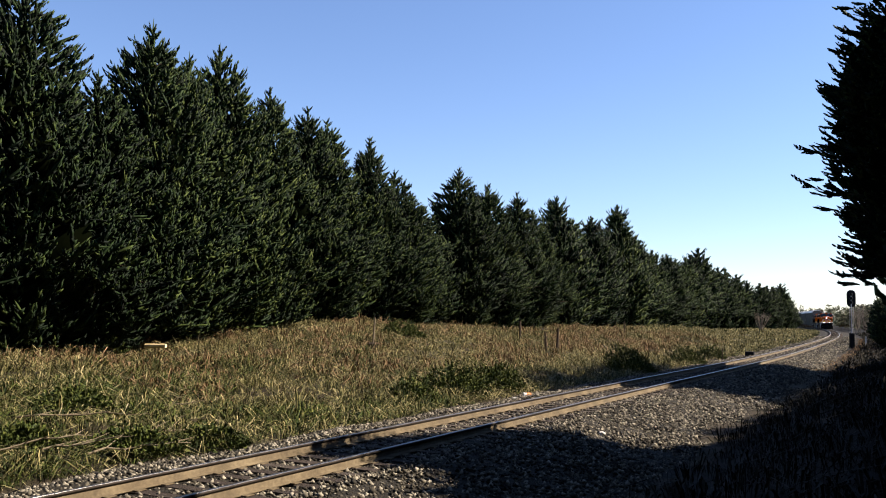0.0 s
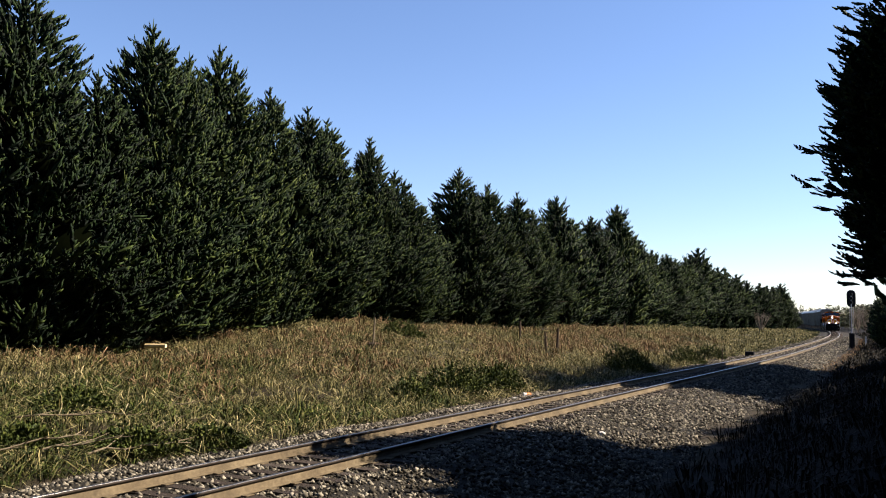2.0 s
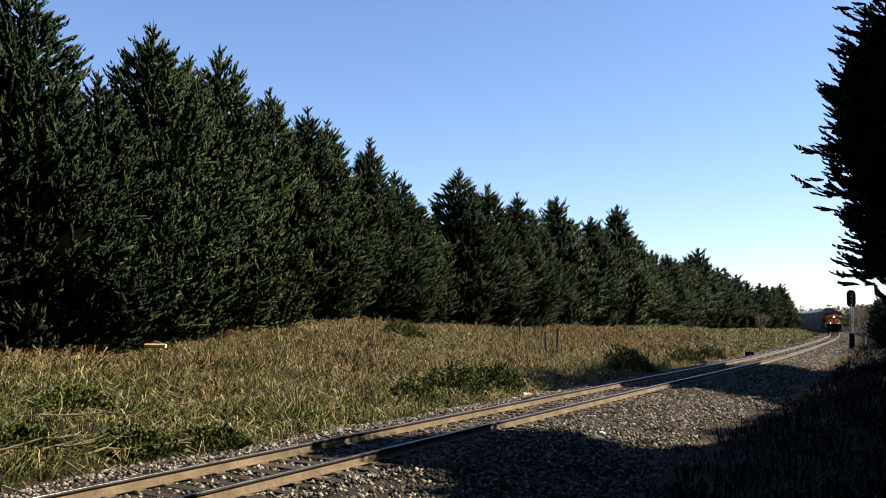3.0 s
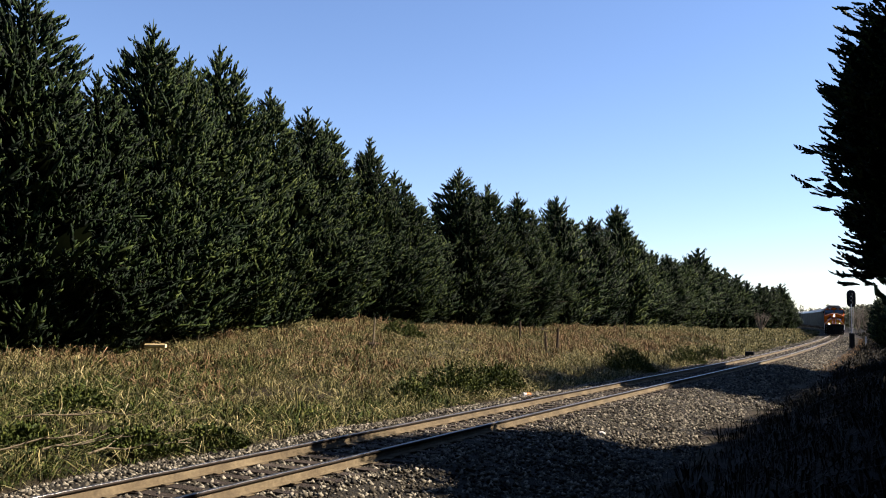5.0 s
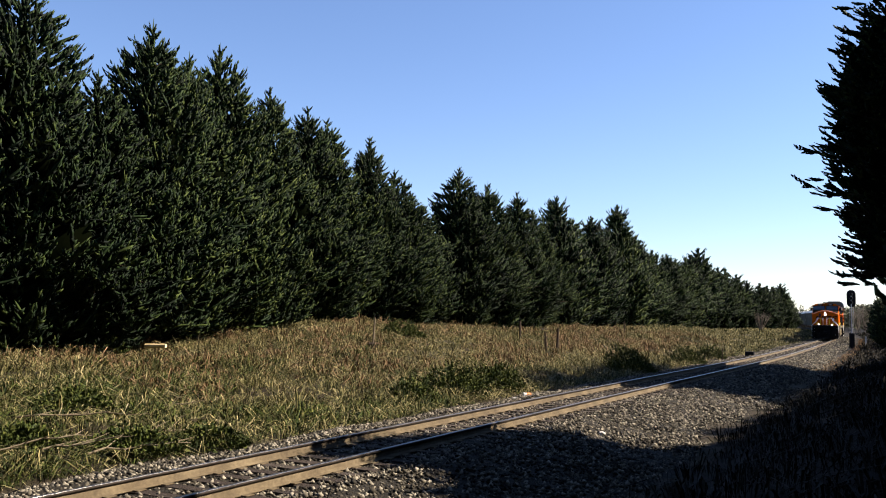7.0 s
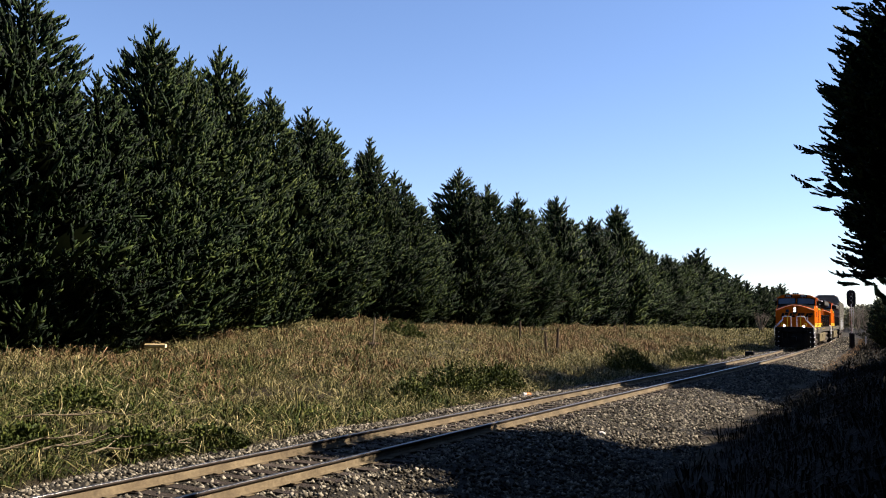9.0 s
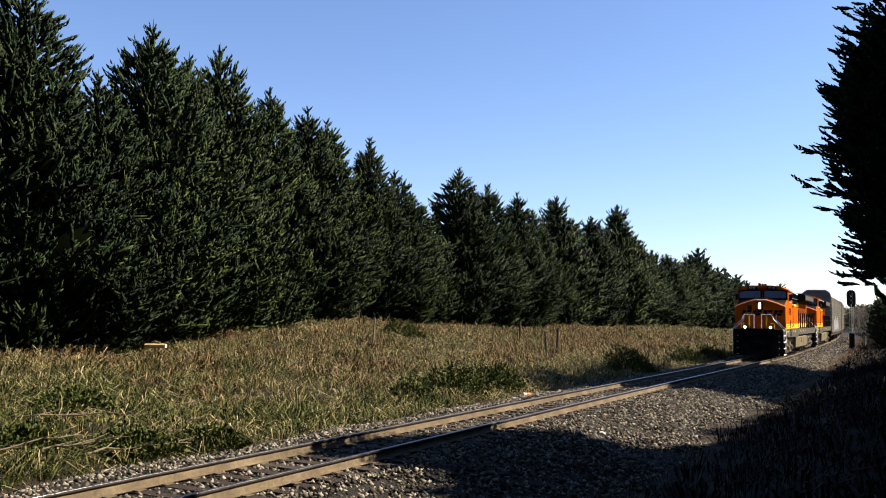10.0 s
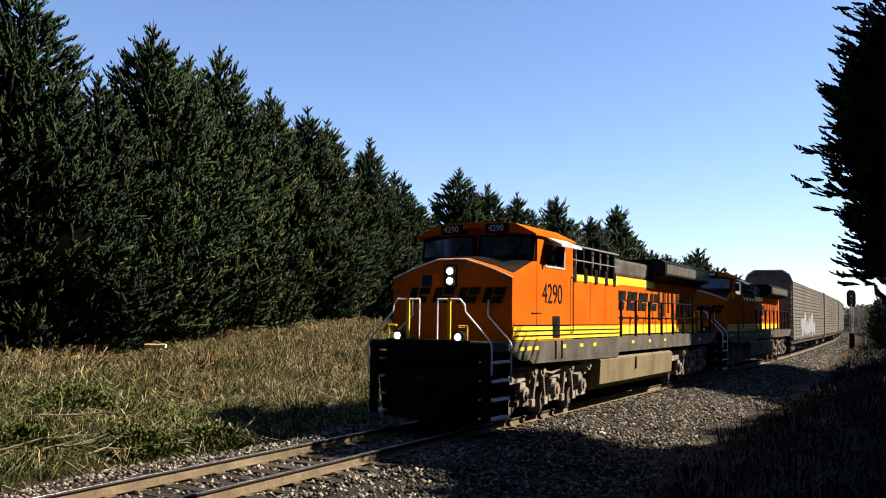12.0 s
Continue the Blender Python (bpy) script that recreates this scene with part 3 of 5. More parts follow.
g = np.random.default_rng(31)
grass("dry_grass", g, 11500, -26, 22, -19.0, -3.2, 0.12, 0.74, 0.0105, M_GRASS, "tall dry straw-coloured grass on the bank", per=14, tuft=0.10, lean=1.15, keep=lambda s, v, r: patches(s, v, r, -1.9))
grass("dry_grass", g, 8000, 22, 80, -19.0, -3.2, 0.2, 0.75, 0.018, M_GRASS, "tall dry straw-coloured grass on the bank", per=10, keep=lambda s, v, r: patches(s, v, r, -1.5))
grass("dry_grass", g, 5000, 80, 240, -17, -2.9, 0.3, 0.7, 0.05, M_GRASS, "tall dry straw-coloured grass on the bank", per=7)
grass("fallen_grass", g, 4200, -26, 24, -18.0, -4.6, 0.4, 1.0, 0.010, M_STRAW, "matted pale straw fallen over on the bank", per=6, tuft=0.16, lean=1.5, arch=0.34, keep=lambda s, v, r: patches(s, v, r, 0.0))
grass("russet_grass", g, 7500, -10, 60, -19.2, -7.0, 0.3, 0.8, 0.018, M_RUSSET, "reddish brown dead weeds along the foot of the cedars", per=9, keep=lambda s, v, r: patches(s, v, r, -0.2))
grass("green_grass", g, 9000, -27, 16, -14.5, -3.2, 0.14, 0.5, 0.014, M_GREEN, "green grass and low weeds beside the ballast", per=11, keep=lambda s, v, r: patches(s, v, r, -0.9 + 0.085 * (s + 14)))
grass("green_grass", g, 5500, -27, -3, -13.5, -3.8, 0.2, 0.55, 0.015, M_GREEN, "green grass and low weeds beside the ballast", per=9, lean=1.1, keep=lambda s, v, r: patches(s, v, r, -0.2))
# tufts on the camera's side carry their shade in the colour
grass("shade_grass", g, 2600, -26, 20, 5.0, 12, 0.15, 0.7, 0.012, M_SHADE, "dry weeds under the trackside trees, coloured dark for the shade", per=10)
grass("shade_grass", g, 3500, 20, 180, 4.4, 11, 0.3, 0.9, 0.03, M_SHADE, "weeds along the bank, coloured dark for the shade", per=8)


grass("verge_grass", g, 1500, 26, 130, 3.5, 6.0, 0.12, 0.35, 0.02, M_RUSSET, "short dry weeds between the ballast and the shaded bank", per=8)


# leafy weed bushes
def weed_bush(s, v, w, h, seed, label="low dark green leafy weed bush in the dry grass"):
    r = np.random.default_rng(seed)
    n = int(420 * w)
    a, q = r.uniform(0, 6.283, n), np.sqrt(r.uniform(0, 1, n))
    px, py = q * w * np.cos(a), q * w * 0.7 * np.sin(a)
    pz = h * (1 - q ** 2) * r.uniform(0.2, 1, n)
    ax = np.stack([np.cos(a) * q, np.sin(a) * q, np.full(n, 0.8)], 1)
    ax /= np.linalg.norm(ax, axis=1, keepdims=True)
    vv, ff = blades(r, np.stack([px, py, pz], 1), ax, np.full(n, 0.24), 0.028, 7, 0.55)
    ob = tagged(mesh_object("weed_bush", vv, ff, M_GREEN), label, "bush", "weed bushes")
    return place(ob, s, v, -0.5)


for i, (s, v, w, h) in enumerate([(-1.4, -4.6, 1.3, 0.95), (0.6, -4.3, 1.1, 1.0), (-3.2, -5.0, 0.9, 0.8), (2.0, -4.4, 0.8, 0.8), (15.8, -3.9, 1.2, 1.1), (17.6, -4.8, 1.1, 1.1), (27.0, -3.8, 1.2, 1.0), (34.5, -3.9, 1.0, 0.95),
                                  (-13.2, -8.2, 1.0, 0.5), (-15.2, -4.0, 1.0, 0.35), (-13.6, -3.6, 0.8, 0.35), (9.5, -13.4, 1.2, 0.8), (-5.0, -17.0, 0.9, 0.8), (-16.5, -5.4, 0.8, 0.3)]):
    weed_bush(s, v, w, h, 60 + i)


# fallen dead branches
def dead_branch(s, v, length, turn, seed):
    r, b = random.Random(seed), B()
    p, pts = Vector((-length / 2, 0, 0.12)), []
    for i in range(7):
        pts.append(p.copy())
        p += Vector((length / 6, r.uniform(-0.1, 0.1), r.uniform(-0.05, 0.08)))
    br = tagged(new("dead_branch"), "bare bleached dead branch lying in the grass", "branch", "fallen branches")
    loft(b, [[(p.x, p.y + (0.024 - 0.003 * i) * math.cos(k * 1.047), p.z + (0.024 - 0.003 * i) * math.sin(k * 1.047)) for k in range(6)] for i, p in enumerate(pts)])
    part("stem", b, M_TWIG, br)
    for i in (1, 2, 3, 4, 5):
        b = B()
        rod(b, pts[i], pts[i] + Vector((r.uniform(0.15, 0.5), r.uniform(-0.5, 0.5), r.uniform(0.02, 0.2))), 0.011, 0.004, 5)
        part("twig", b, M_TWIG, br)
    place(br, s, v, turn, dz=0.12)


for i, (s, v, ln, t) in enumerate([(-13.9, -4.4, 2.4, 0.45), (-14.5, -6.2, 2.6, 0.15), (-15.6, -3.3, 1.8, 0.5), (-13.2, -3.9, 1.3, -0.05), (-12.2, -5.6, 1.0, -0.8), (-17.0, -4.2, 1.6, 0.35), (-16.4, -3.9, 1.3, 0.3), (-16.8, -6.6, 1.8, 0.2), (-11.2, -7.0, 1.2, 0.9)]):
    dead_branch(s, v, ln, t, i)


# old fence posts
def fence_post(s, v, h, lean, seed, wrap=False, thick=1.0):
    b, r = B(), random.Random(seed)
    rings = []
    for i in range(6):
        z = -0.3 + (h + 0.3) * i / 5
        q = (0.055 - 0.004 * i + r.uniform(-0.005, 0.005)) * thick
        rings.append([(q * math.cos(a * 0.785) + lean * z, q * math.sin(a * 0.785), z) for a in range(8)])
    loft(b, rings)
    post = tagged(new("fence_post"), "weathered wooden fence post leaning in dry grass", "post", "old fence posts")
    part("stake", b, M_TWIG if wrap else M_BARK, post)
    if wrap:
        b = B()
        loft(b, [[((0.12 + 0.14 * k) * math.cos(a * 0.785) + lean * 0.3, (0.1 + 0.06 * k) * math.sin(a * 0.785), z) for a in range(8)] for k, z in ((0, -0.05), (0.3, 0.22), (1.0, 0.40), (0.2, 0.46))])
        part("rootball", b, M_BARK, post, "dark clump of vine round its foot")
    return place(post, s, v)


fence_post(3.9, -11.3, 1.5, 0.06, 1, True)
fence_post(19.7, -11.6, 1.35, 0.0, 2, thick=1.4)
fence_post(17.8, -9.2, 1.15, -0.05, 3, thick=1.5)
fence_post(18.9, -9.0, 1.35, 0.05, 4, thick=1.8)
fence_post(42, -12.0, 1.3, 0.02, 5)
fence_post(32.0, -2.6, 0.9, 0.0, 6)

# litter and stray bits
b = B()
box(b, -0.19, 0.19, -0.11, 0.11, 0, 0.13, 0.03)
lit = tagged(new("litter_box"), "crumpled orange and white carton beside the ballast", "litter")
part("carton", b, material("orange_card", [(0.75, 0.22, 0.06), (0.85, 0.36, 0.14)], 9, 0.6), lit)
b = B()
box(b, -0.2, -0.05, -0.115, 0.115, -0.005, 0.14, 0.02)
part("flap", b, material("white_card", [(0.7, 0.68, 0.62), (0.82, 0.8, 0.76)], 9, 0.6), lit, "white torn flap")
place(lit, 0.2, -2.6, 0.4, 0.75, dz=0.12)
b = B()
rod(b, (-0.42, 0, 0.1), (0.42, 0.06, 0.12), 0.09, 0.075, 12)
place(tagged(part("cut_log", b, material("cut_wood", [(0.45, 0.33, 0.16), (0.62, 0.5, 0.28)], 5, 0.8, bump=0.3)), "pale barkless log lying at the edge of the trees", "log"), -3.6, -15.9, -0.3, dz=0.32)



# pale scraps beside the rails
def paper_scrap(s, v, z, size, seed):
    r, b = random.Random(seed), B()
    bmesh.ops.create_icosphere(b, subdivisions=2, radius=size)
    for q in b.verts:
        q.co *= r.uniform(0.6, 1.2)
        q.co.z *= 0.55
    ob = tagged(part("paper_scrap", b, M_SCRAP), "crumpled pale scrap lying on the ballast", "litter", "scraps")
    x, y, _ = spots(s, v)
    ob.matrix_basis = Matrix.Translation((float(x), float(y), z))


M_SCRAP = material("weathered_scrap", [(0.30, 0.29, 0.26), (0.42, 0.41, 0.38)], 9, 0.7)
paper_scrap(-7.5, 2.6, -0.30, 0.085, 1)
paper_scrap(-10.0, -2.9, -0.36, 0.07, 2)
paper_scrap(-1.2, -2.4, -0.27, 0.09, 3)

# ---------------------------------------------------------------- lineside signal
M_BLACK = material("black_paint", [(0.0042, 0.0042, 0.0045), (0.0105, 0.0105, 0.0105)], 5, 0.55, bump=0.1)
M_STEEL = material("galvanised_steel", [(0.30, 0.30, 0.30), (0.45, 0.45, 0.44)], 5, 0.5, metal=0.5)


def railway_signal(s, v):
    sig = tagged(new("railway_signal"), "railway block signal, black oval target on a steel mast", "railway signal")
    b = B()
    rod(b, (0, 0, 0.35), (0, 0, 5.0), 0.065, 0.055, 10)
    part("mast", b, M_STEEL, sig)
    b = B()
    rod(b, (0, 0, -0.4), (0, 0, 0.4), 0.30, 0.22, 10)
    box(b, -0.28, 0.28, -0.28, 0.28, -0.5, 0.12, 0.03)
    part("foundation", b, M_BLACK, sig)
    b = B()
    pts = []
    for i in range(24):
        t = i / 24 * 2 * math.pi
        pts.append((0.40 * math.cos(t), 0.40 * math.sin(t) + (0.42 if math.sin(t) > 0 else -0.42)))
    loft(b, [[(x, y, 4.75 + z) for x, z in pts] for y in (-0.02, 0.02)])
    part("backboard", b, M_BLACK, sig, "black oval backboard")
    for z in (5.15, 4.75, 4.35):
        b = B()
        rod(b, (0, -0.03, z), (0, -0.20, z), 0.15, 0.15, 14)
        rod(b, (0, -0.20, z + 0.02), (0, -0.46, z + 0.03), 0.15, 0.13, 14)
        part("lamp_hood", b, M_BLACK, sig)
    b = B()
    box(b, -0.2, 0.2, 0.03, 0.30, 4.1, 5.3, 0.03)
    part("lamp_case", b, M_BLACK, sig)
    b = B()
    box(b, -0.24, 0.24, -0.20, 0.20, 0.05, 1.45, 0.03)
    part("relay_case", b, M_BLACK, sig, "dark relay case at the foot of the mast")
    b = B()
    for k in range(12):
        rod(b, (-0.17, 0.12, 0.7 + k * 0.3), (0.17, 0.12, 0.7 + k * 0.3), 0.012, n=5)
    rod(b, (-0.17, 0.12, 0.5), (-0.17, 0.12, 4.2), 0.014, n=5)
    rod(b, (0.17, 0.12, 0.5), (0.17, 0.12, 4.2), 0.014, n=5)
    part("ladder", b, M_STEEL, sig)
    place(sig, s, v, -0.45, 1.12)


railway_signal(76.0, 3.35)
# marker post and rail-side box
b = B()
box(b, -0.05, 0.05, -0.03, 0.03, -0.2, 1.3, 0.01)
place(tagged(part("marker_post", b, material("weathered_white_paint", [(0.55, 0.53, 0.48), (0.72, 0.7, 0.66)], 6, 0.7)), "weathered white marker post beside the track", "post"), 81, 4.6)
b = B()
box(b, -0.3, 0.3, -0.22, 0.22, -0.1, 0.42, 0.03)
place(tagged(part("junction_box", b, M_BLACK), "small dark metal junction box beside the rail", "junction box"), 38.5, -1.9, -0.5, dz=0.3)

# ---------------------------------------------------------------- train
M_ORANGE = material("orange_paint", [(0.3307, 0.0613, 0.0022), (0.3763, 0.0735, 0.0034), (0.4106, 0.0873, 0.0046)], 1.2, 0.55, fine=0.3, spec=0.0)
M_YELLOW = material("yellow_paint", [(0.5576, 0.3672, 0.0204), (0.612, 0.4216, 0.034)], 2, 0.4, spec=0.01)
M_DARK = material("grimy_black_paint", [(0.0035, 0.0035, 0.0038), (0.0098, 0.0091, 0.0084), (0.0175, 0.0161, 0.014)], 2.5, 0.55, bump=0.1, spec=0.01)
M_GREY = material("grey_sill_paint", [(0.0394, 0.0369, 0.0302), (0.0659, 0.0618, 0.0513), (0.0987, 0.0922, 0.0757)], 2, 0.6, spec=0.01)
M_TANK = material("dusty_fuel_tank", [(0.0804, 0.0644, 0.0354), (0.1237, 0.103, 0.0599), (0.1485, 0.1287, 0.0789)], 1.5, 0.7, stretch=(1, 1, 0.4), spec=0.01)
M_TRUCK = material("dusty_truck_casting", [(0.072, 0.06, 0.048), (0.18, 0.156, 0.126), (0.252, 0.222, 0.186)], 3, 0.75, bump=0.2, spec=0.01)
M_PANEL = material("mid_grey_paint", [(0.10, 0.10, 0.098), (0.17, 0.17, 0.165)], 3, 0.6, spec=0.01)
M_WHEEL = material("wheel_steel", [(0.07, 0.055, 0.045), (0.16, 0.13, 0.11)], 4, 0.6, metal=0.4)
M_RAILING = material("white_handrail", [(0.68, 0.66, 0.62), (0.8, 0.79, 0.76)], 8, 0.5)
M_PANE = material("dark_cab_glass", [(0.010, 0.018, 0.034), (0.018, 0.030, 0.052)], 2, 0.05, spec=0.6)
M_LAMP = glow("lit_headlamp", (1.0, 0.93, 0.78), 16.0)
M_SILVER = material("aluminium_trim", [(0.48, 0.48, 0.464), (0.576, 0.568, 0.544)], 4, 0.4, metal=0.3)
M_RACK = material("weathered_rack_panel", [(0.0681, 0.063, 0.0491), (0.0958, 0.0894, 0.0718), (0.121, 0.1134, 0.0933)], 0.8, 0.7, fine=0.4, stretch=(1, 1, 0.35), per_object=0.25, spec=0.01)
M_RACK_END = material("rack_end_steel", [(0.09, 0.085, 0.07), (0.16, 0.15, 0.125)], 1.5, 0.7, spec=0.01)
M_ROOF = material("galvanised_roof", [(0.5049, 0.5049, 0.4819), (0.6273, 0.6197, 0.5967)], 1.0, 0.5, spec=0.4)
M_BROWN = material("brown_underframe", [(0.021, 0.0147, 0.0118), (0.0504, 0.0357, 0.0273)], 2, 0.8)
M_SPRAY = material("white_spray_paint", [(0.13, 0.13, 0.13), (0.22, 0.22, 0.22)], 5, 0.6)

WHEELS = []


def wheelset(x, radius, parent):
    b = B()
    rod(b, (0, -0.85, 0), (0, 0.85, 0), 0.09, n=10)
    for y in (-0.753, 0.753):
        o = 1 if y > 0 else -1
        rod(b, (0, y - 0.065, 0), (0, y + 0.065, 0), radius, n=28)
        rod(b, (0, y - o * 0.10, 0), (0, y - o * 0.066, 0), radius + 0.026, n=28)
        rod(b, (0, y + o * 0.066, 0), (0, y + o * 0.10, 0), 0.16, n=12)
        for k in range(5):
            t = k * 1.2566
            rod(b, (math.cos(t) * 0.3, y + o * 0.064, math.sin(t) * 0.3), (math.cos(t) * 0.3, y + o * 0.075, math.sin(t) * 0.3), 0.05, n=8)
    ob = part("wheelset", b, M_WHEEL, parent)
    ob.location = (x, 0, radius)
    WHEELS.append((ob, x, radius))
    return ob


def three_axle_truck(x, parent):
    """Cast side frames with pedestals, journal caps, springs, dampers and brake gear."""
    for o in (1, -1):
        b = B()
        slab(b, [(x - 2.75, 0.86), (x - 2.75, 1.02), (x - 2.2, 1.12), (x - 0.9, 1.06), (x + 0.9, 1.06), (x + 2.2, 1.12), (x + 2.75, 1.02), (x + 2.75, 0.86), (x + 2.35, 0.84), (x + 1.4, 0.90), (x + 1.15, 0.72), (x + 0.7, 0.72), (x + 0.45, 0.88), (x - 0.45, 0.88), (x - 0.7, 0.72), (x - 1.15, 0.72), (x - 1.4, 0.90), (x - 2.35, 0.84)], o * 1.02, o * 1.16)
        fr = part("truck_frame", b, M_TRUCK, parent)
        for d in (-1.85, 0, 1.85):
            b = B()
            slab(b, [(x + d - 0.34, 0.34), (x + d + 0.34, 0.34), (x + d + 0.30, 0.46), (x + d + 0.17, 0.52), (x + d + 0.14, 0.86), (x + d - 0.14, 0.86), (x + d - 0.17, 0.52), (x + d - 0.30, 0.46)], o * 1.05, o * 1.24)
            part("pedestal", b, M_TRUCK, fr)
            b = B()
            rod(b, (x + d, o * 1.20, 0.60), (x + d, o * 1.33, 0.60), 0.19, 0.17, 16)
            rod(b, (x + d, o * 1.33, 0.60), (x + d, o * 1.37, 0.60), 0.09, n=10)
            part("journal_cap", b, M_TRUCK, fr)
            for e in (-0.25, 0.25):
                b = B()
                for k in range(5):
                    z = 0.50 + k * 0.075
                    rod(b, (x + d + e, o * 1.12, z), (x + d + e, o * 1.12, z + 0.04), 0.085, n=10)
                part("coil_spring", b, M_DARK, fr)
        for d in (-2.35, -1.05, 0.80, 1.30):
            b = B()
            rod(b, (x + d, o * 1.10, 1.10), (x + d, o * 1.30, 1.10), 0.16, 0.15, 14)
            rod(b, (x + d, o * 1.30, 1.10), (x + d, o * 1.34, 1.10), 0.10, 0.08, 12)
            part("brake_cylinder", b, M_TRUCK, fr)
        for d, tilt in ((-1.30, 0.16), (-0.55, -0.14), (0.55, 0.14), (1.30, -0.16)):
            b = B()
            rod(b, (x + d, o * 1.22, 0.34), (x + d + tilt, o * 1.22, 0.98), 0.045, 0.055, 8)
            box(b, x + d - 0.10, x + d + 0.10, o * 1.22 - 0.05, o * 1.22 + 0.05, 0.28, 0.46, 0.02)
            part("brake_hanger", b, M_TRUCK, fr)
        b = B()
        pipe(b, [(x - 2.5, o * 1.25, 1.20), (x - 1.2, o * 1.27, 1.22), (x + 0.2, o * 1.27, 1.00), (x + 1.6, o * 1.27, 1.20), (x + 2.5, o * 1.25, 1.18)], 0.028)
        part("brake_pipe", b, M_TRUCK, fr)
        for d in (-2.62, 2.62):
            b = B()
            pipe(b, [(x + d, o * 1.10, 1.2), (x + d, o * 1.08, 0.6), (x + d * 0.97, o * 0.80, 0.14)], 0.03)
            part("sand_pipe", b, M_DARK, fr)


def slab(bm, outline, y0, y1):
    """Outline in (x, z) given thickness across."""
    return loft(bm, [[(x, y0, z) for x, z in outline], [(x, y1, z) for x, z in outline]])


def block_letters(parent, x_of, y, z0, high, step, mat, name, front=False):
    """A row of four slanted plain shapes where a wordmark is painted."""
    sg = 1 if step > 0 else -1
    for k in range(4):
        b = B()
        u0 = x_of + k * step
        w = abs(step)
        for a0, a1, lo, hi in ((0.0, 0.30, 0.0, 1.0), (0.36, 0.80, 0.54, 1.0), (0.36, 0.74, 0.0, 0.42)):
            q = [(u0 + sg * (w * a + 0.30 * high * h), z0 + high * h) for a, h in ((a0, lo), (a1, lo), (a1, hi), (a0, hi))]
            if front:
                loft(b, [[(y, a, c) for a, c in q], [(y + 0.006, a, c) for a, c in q]])
            else:
                slab(b, q, y, y + (0.006 if y > 0 else -0.006))
        part(name, b, mat, parent)


def digits(text, parent, size, m, mat):
    cu = bpy.data.curves.new("painted_number", "FONT")
    cu.body, cu.size, cu.extrude, cu.space_character = text, size, 0.003, 0.95
    tmp = new("painted_number", cu)
    dg = bpy.context.evaluated_depsgraph_get()
    me = bpy.data.meshes.new_from_object(tmp.evaluated_get(dg))
    bpy.data.objects.remove(tmp)
    me.materials.clear()
    me.materials.append(mat)
    ob = new("painted_number", me)
    ob.parent = parent
    ob.matrix_basis = m
    return ob


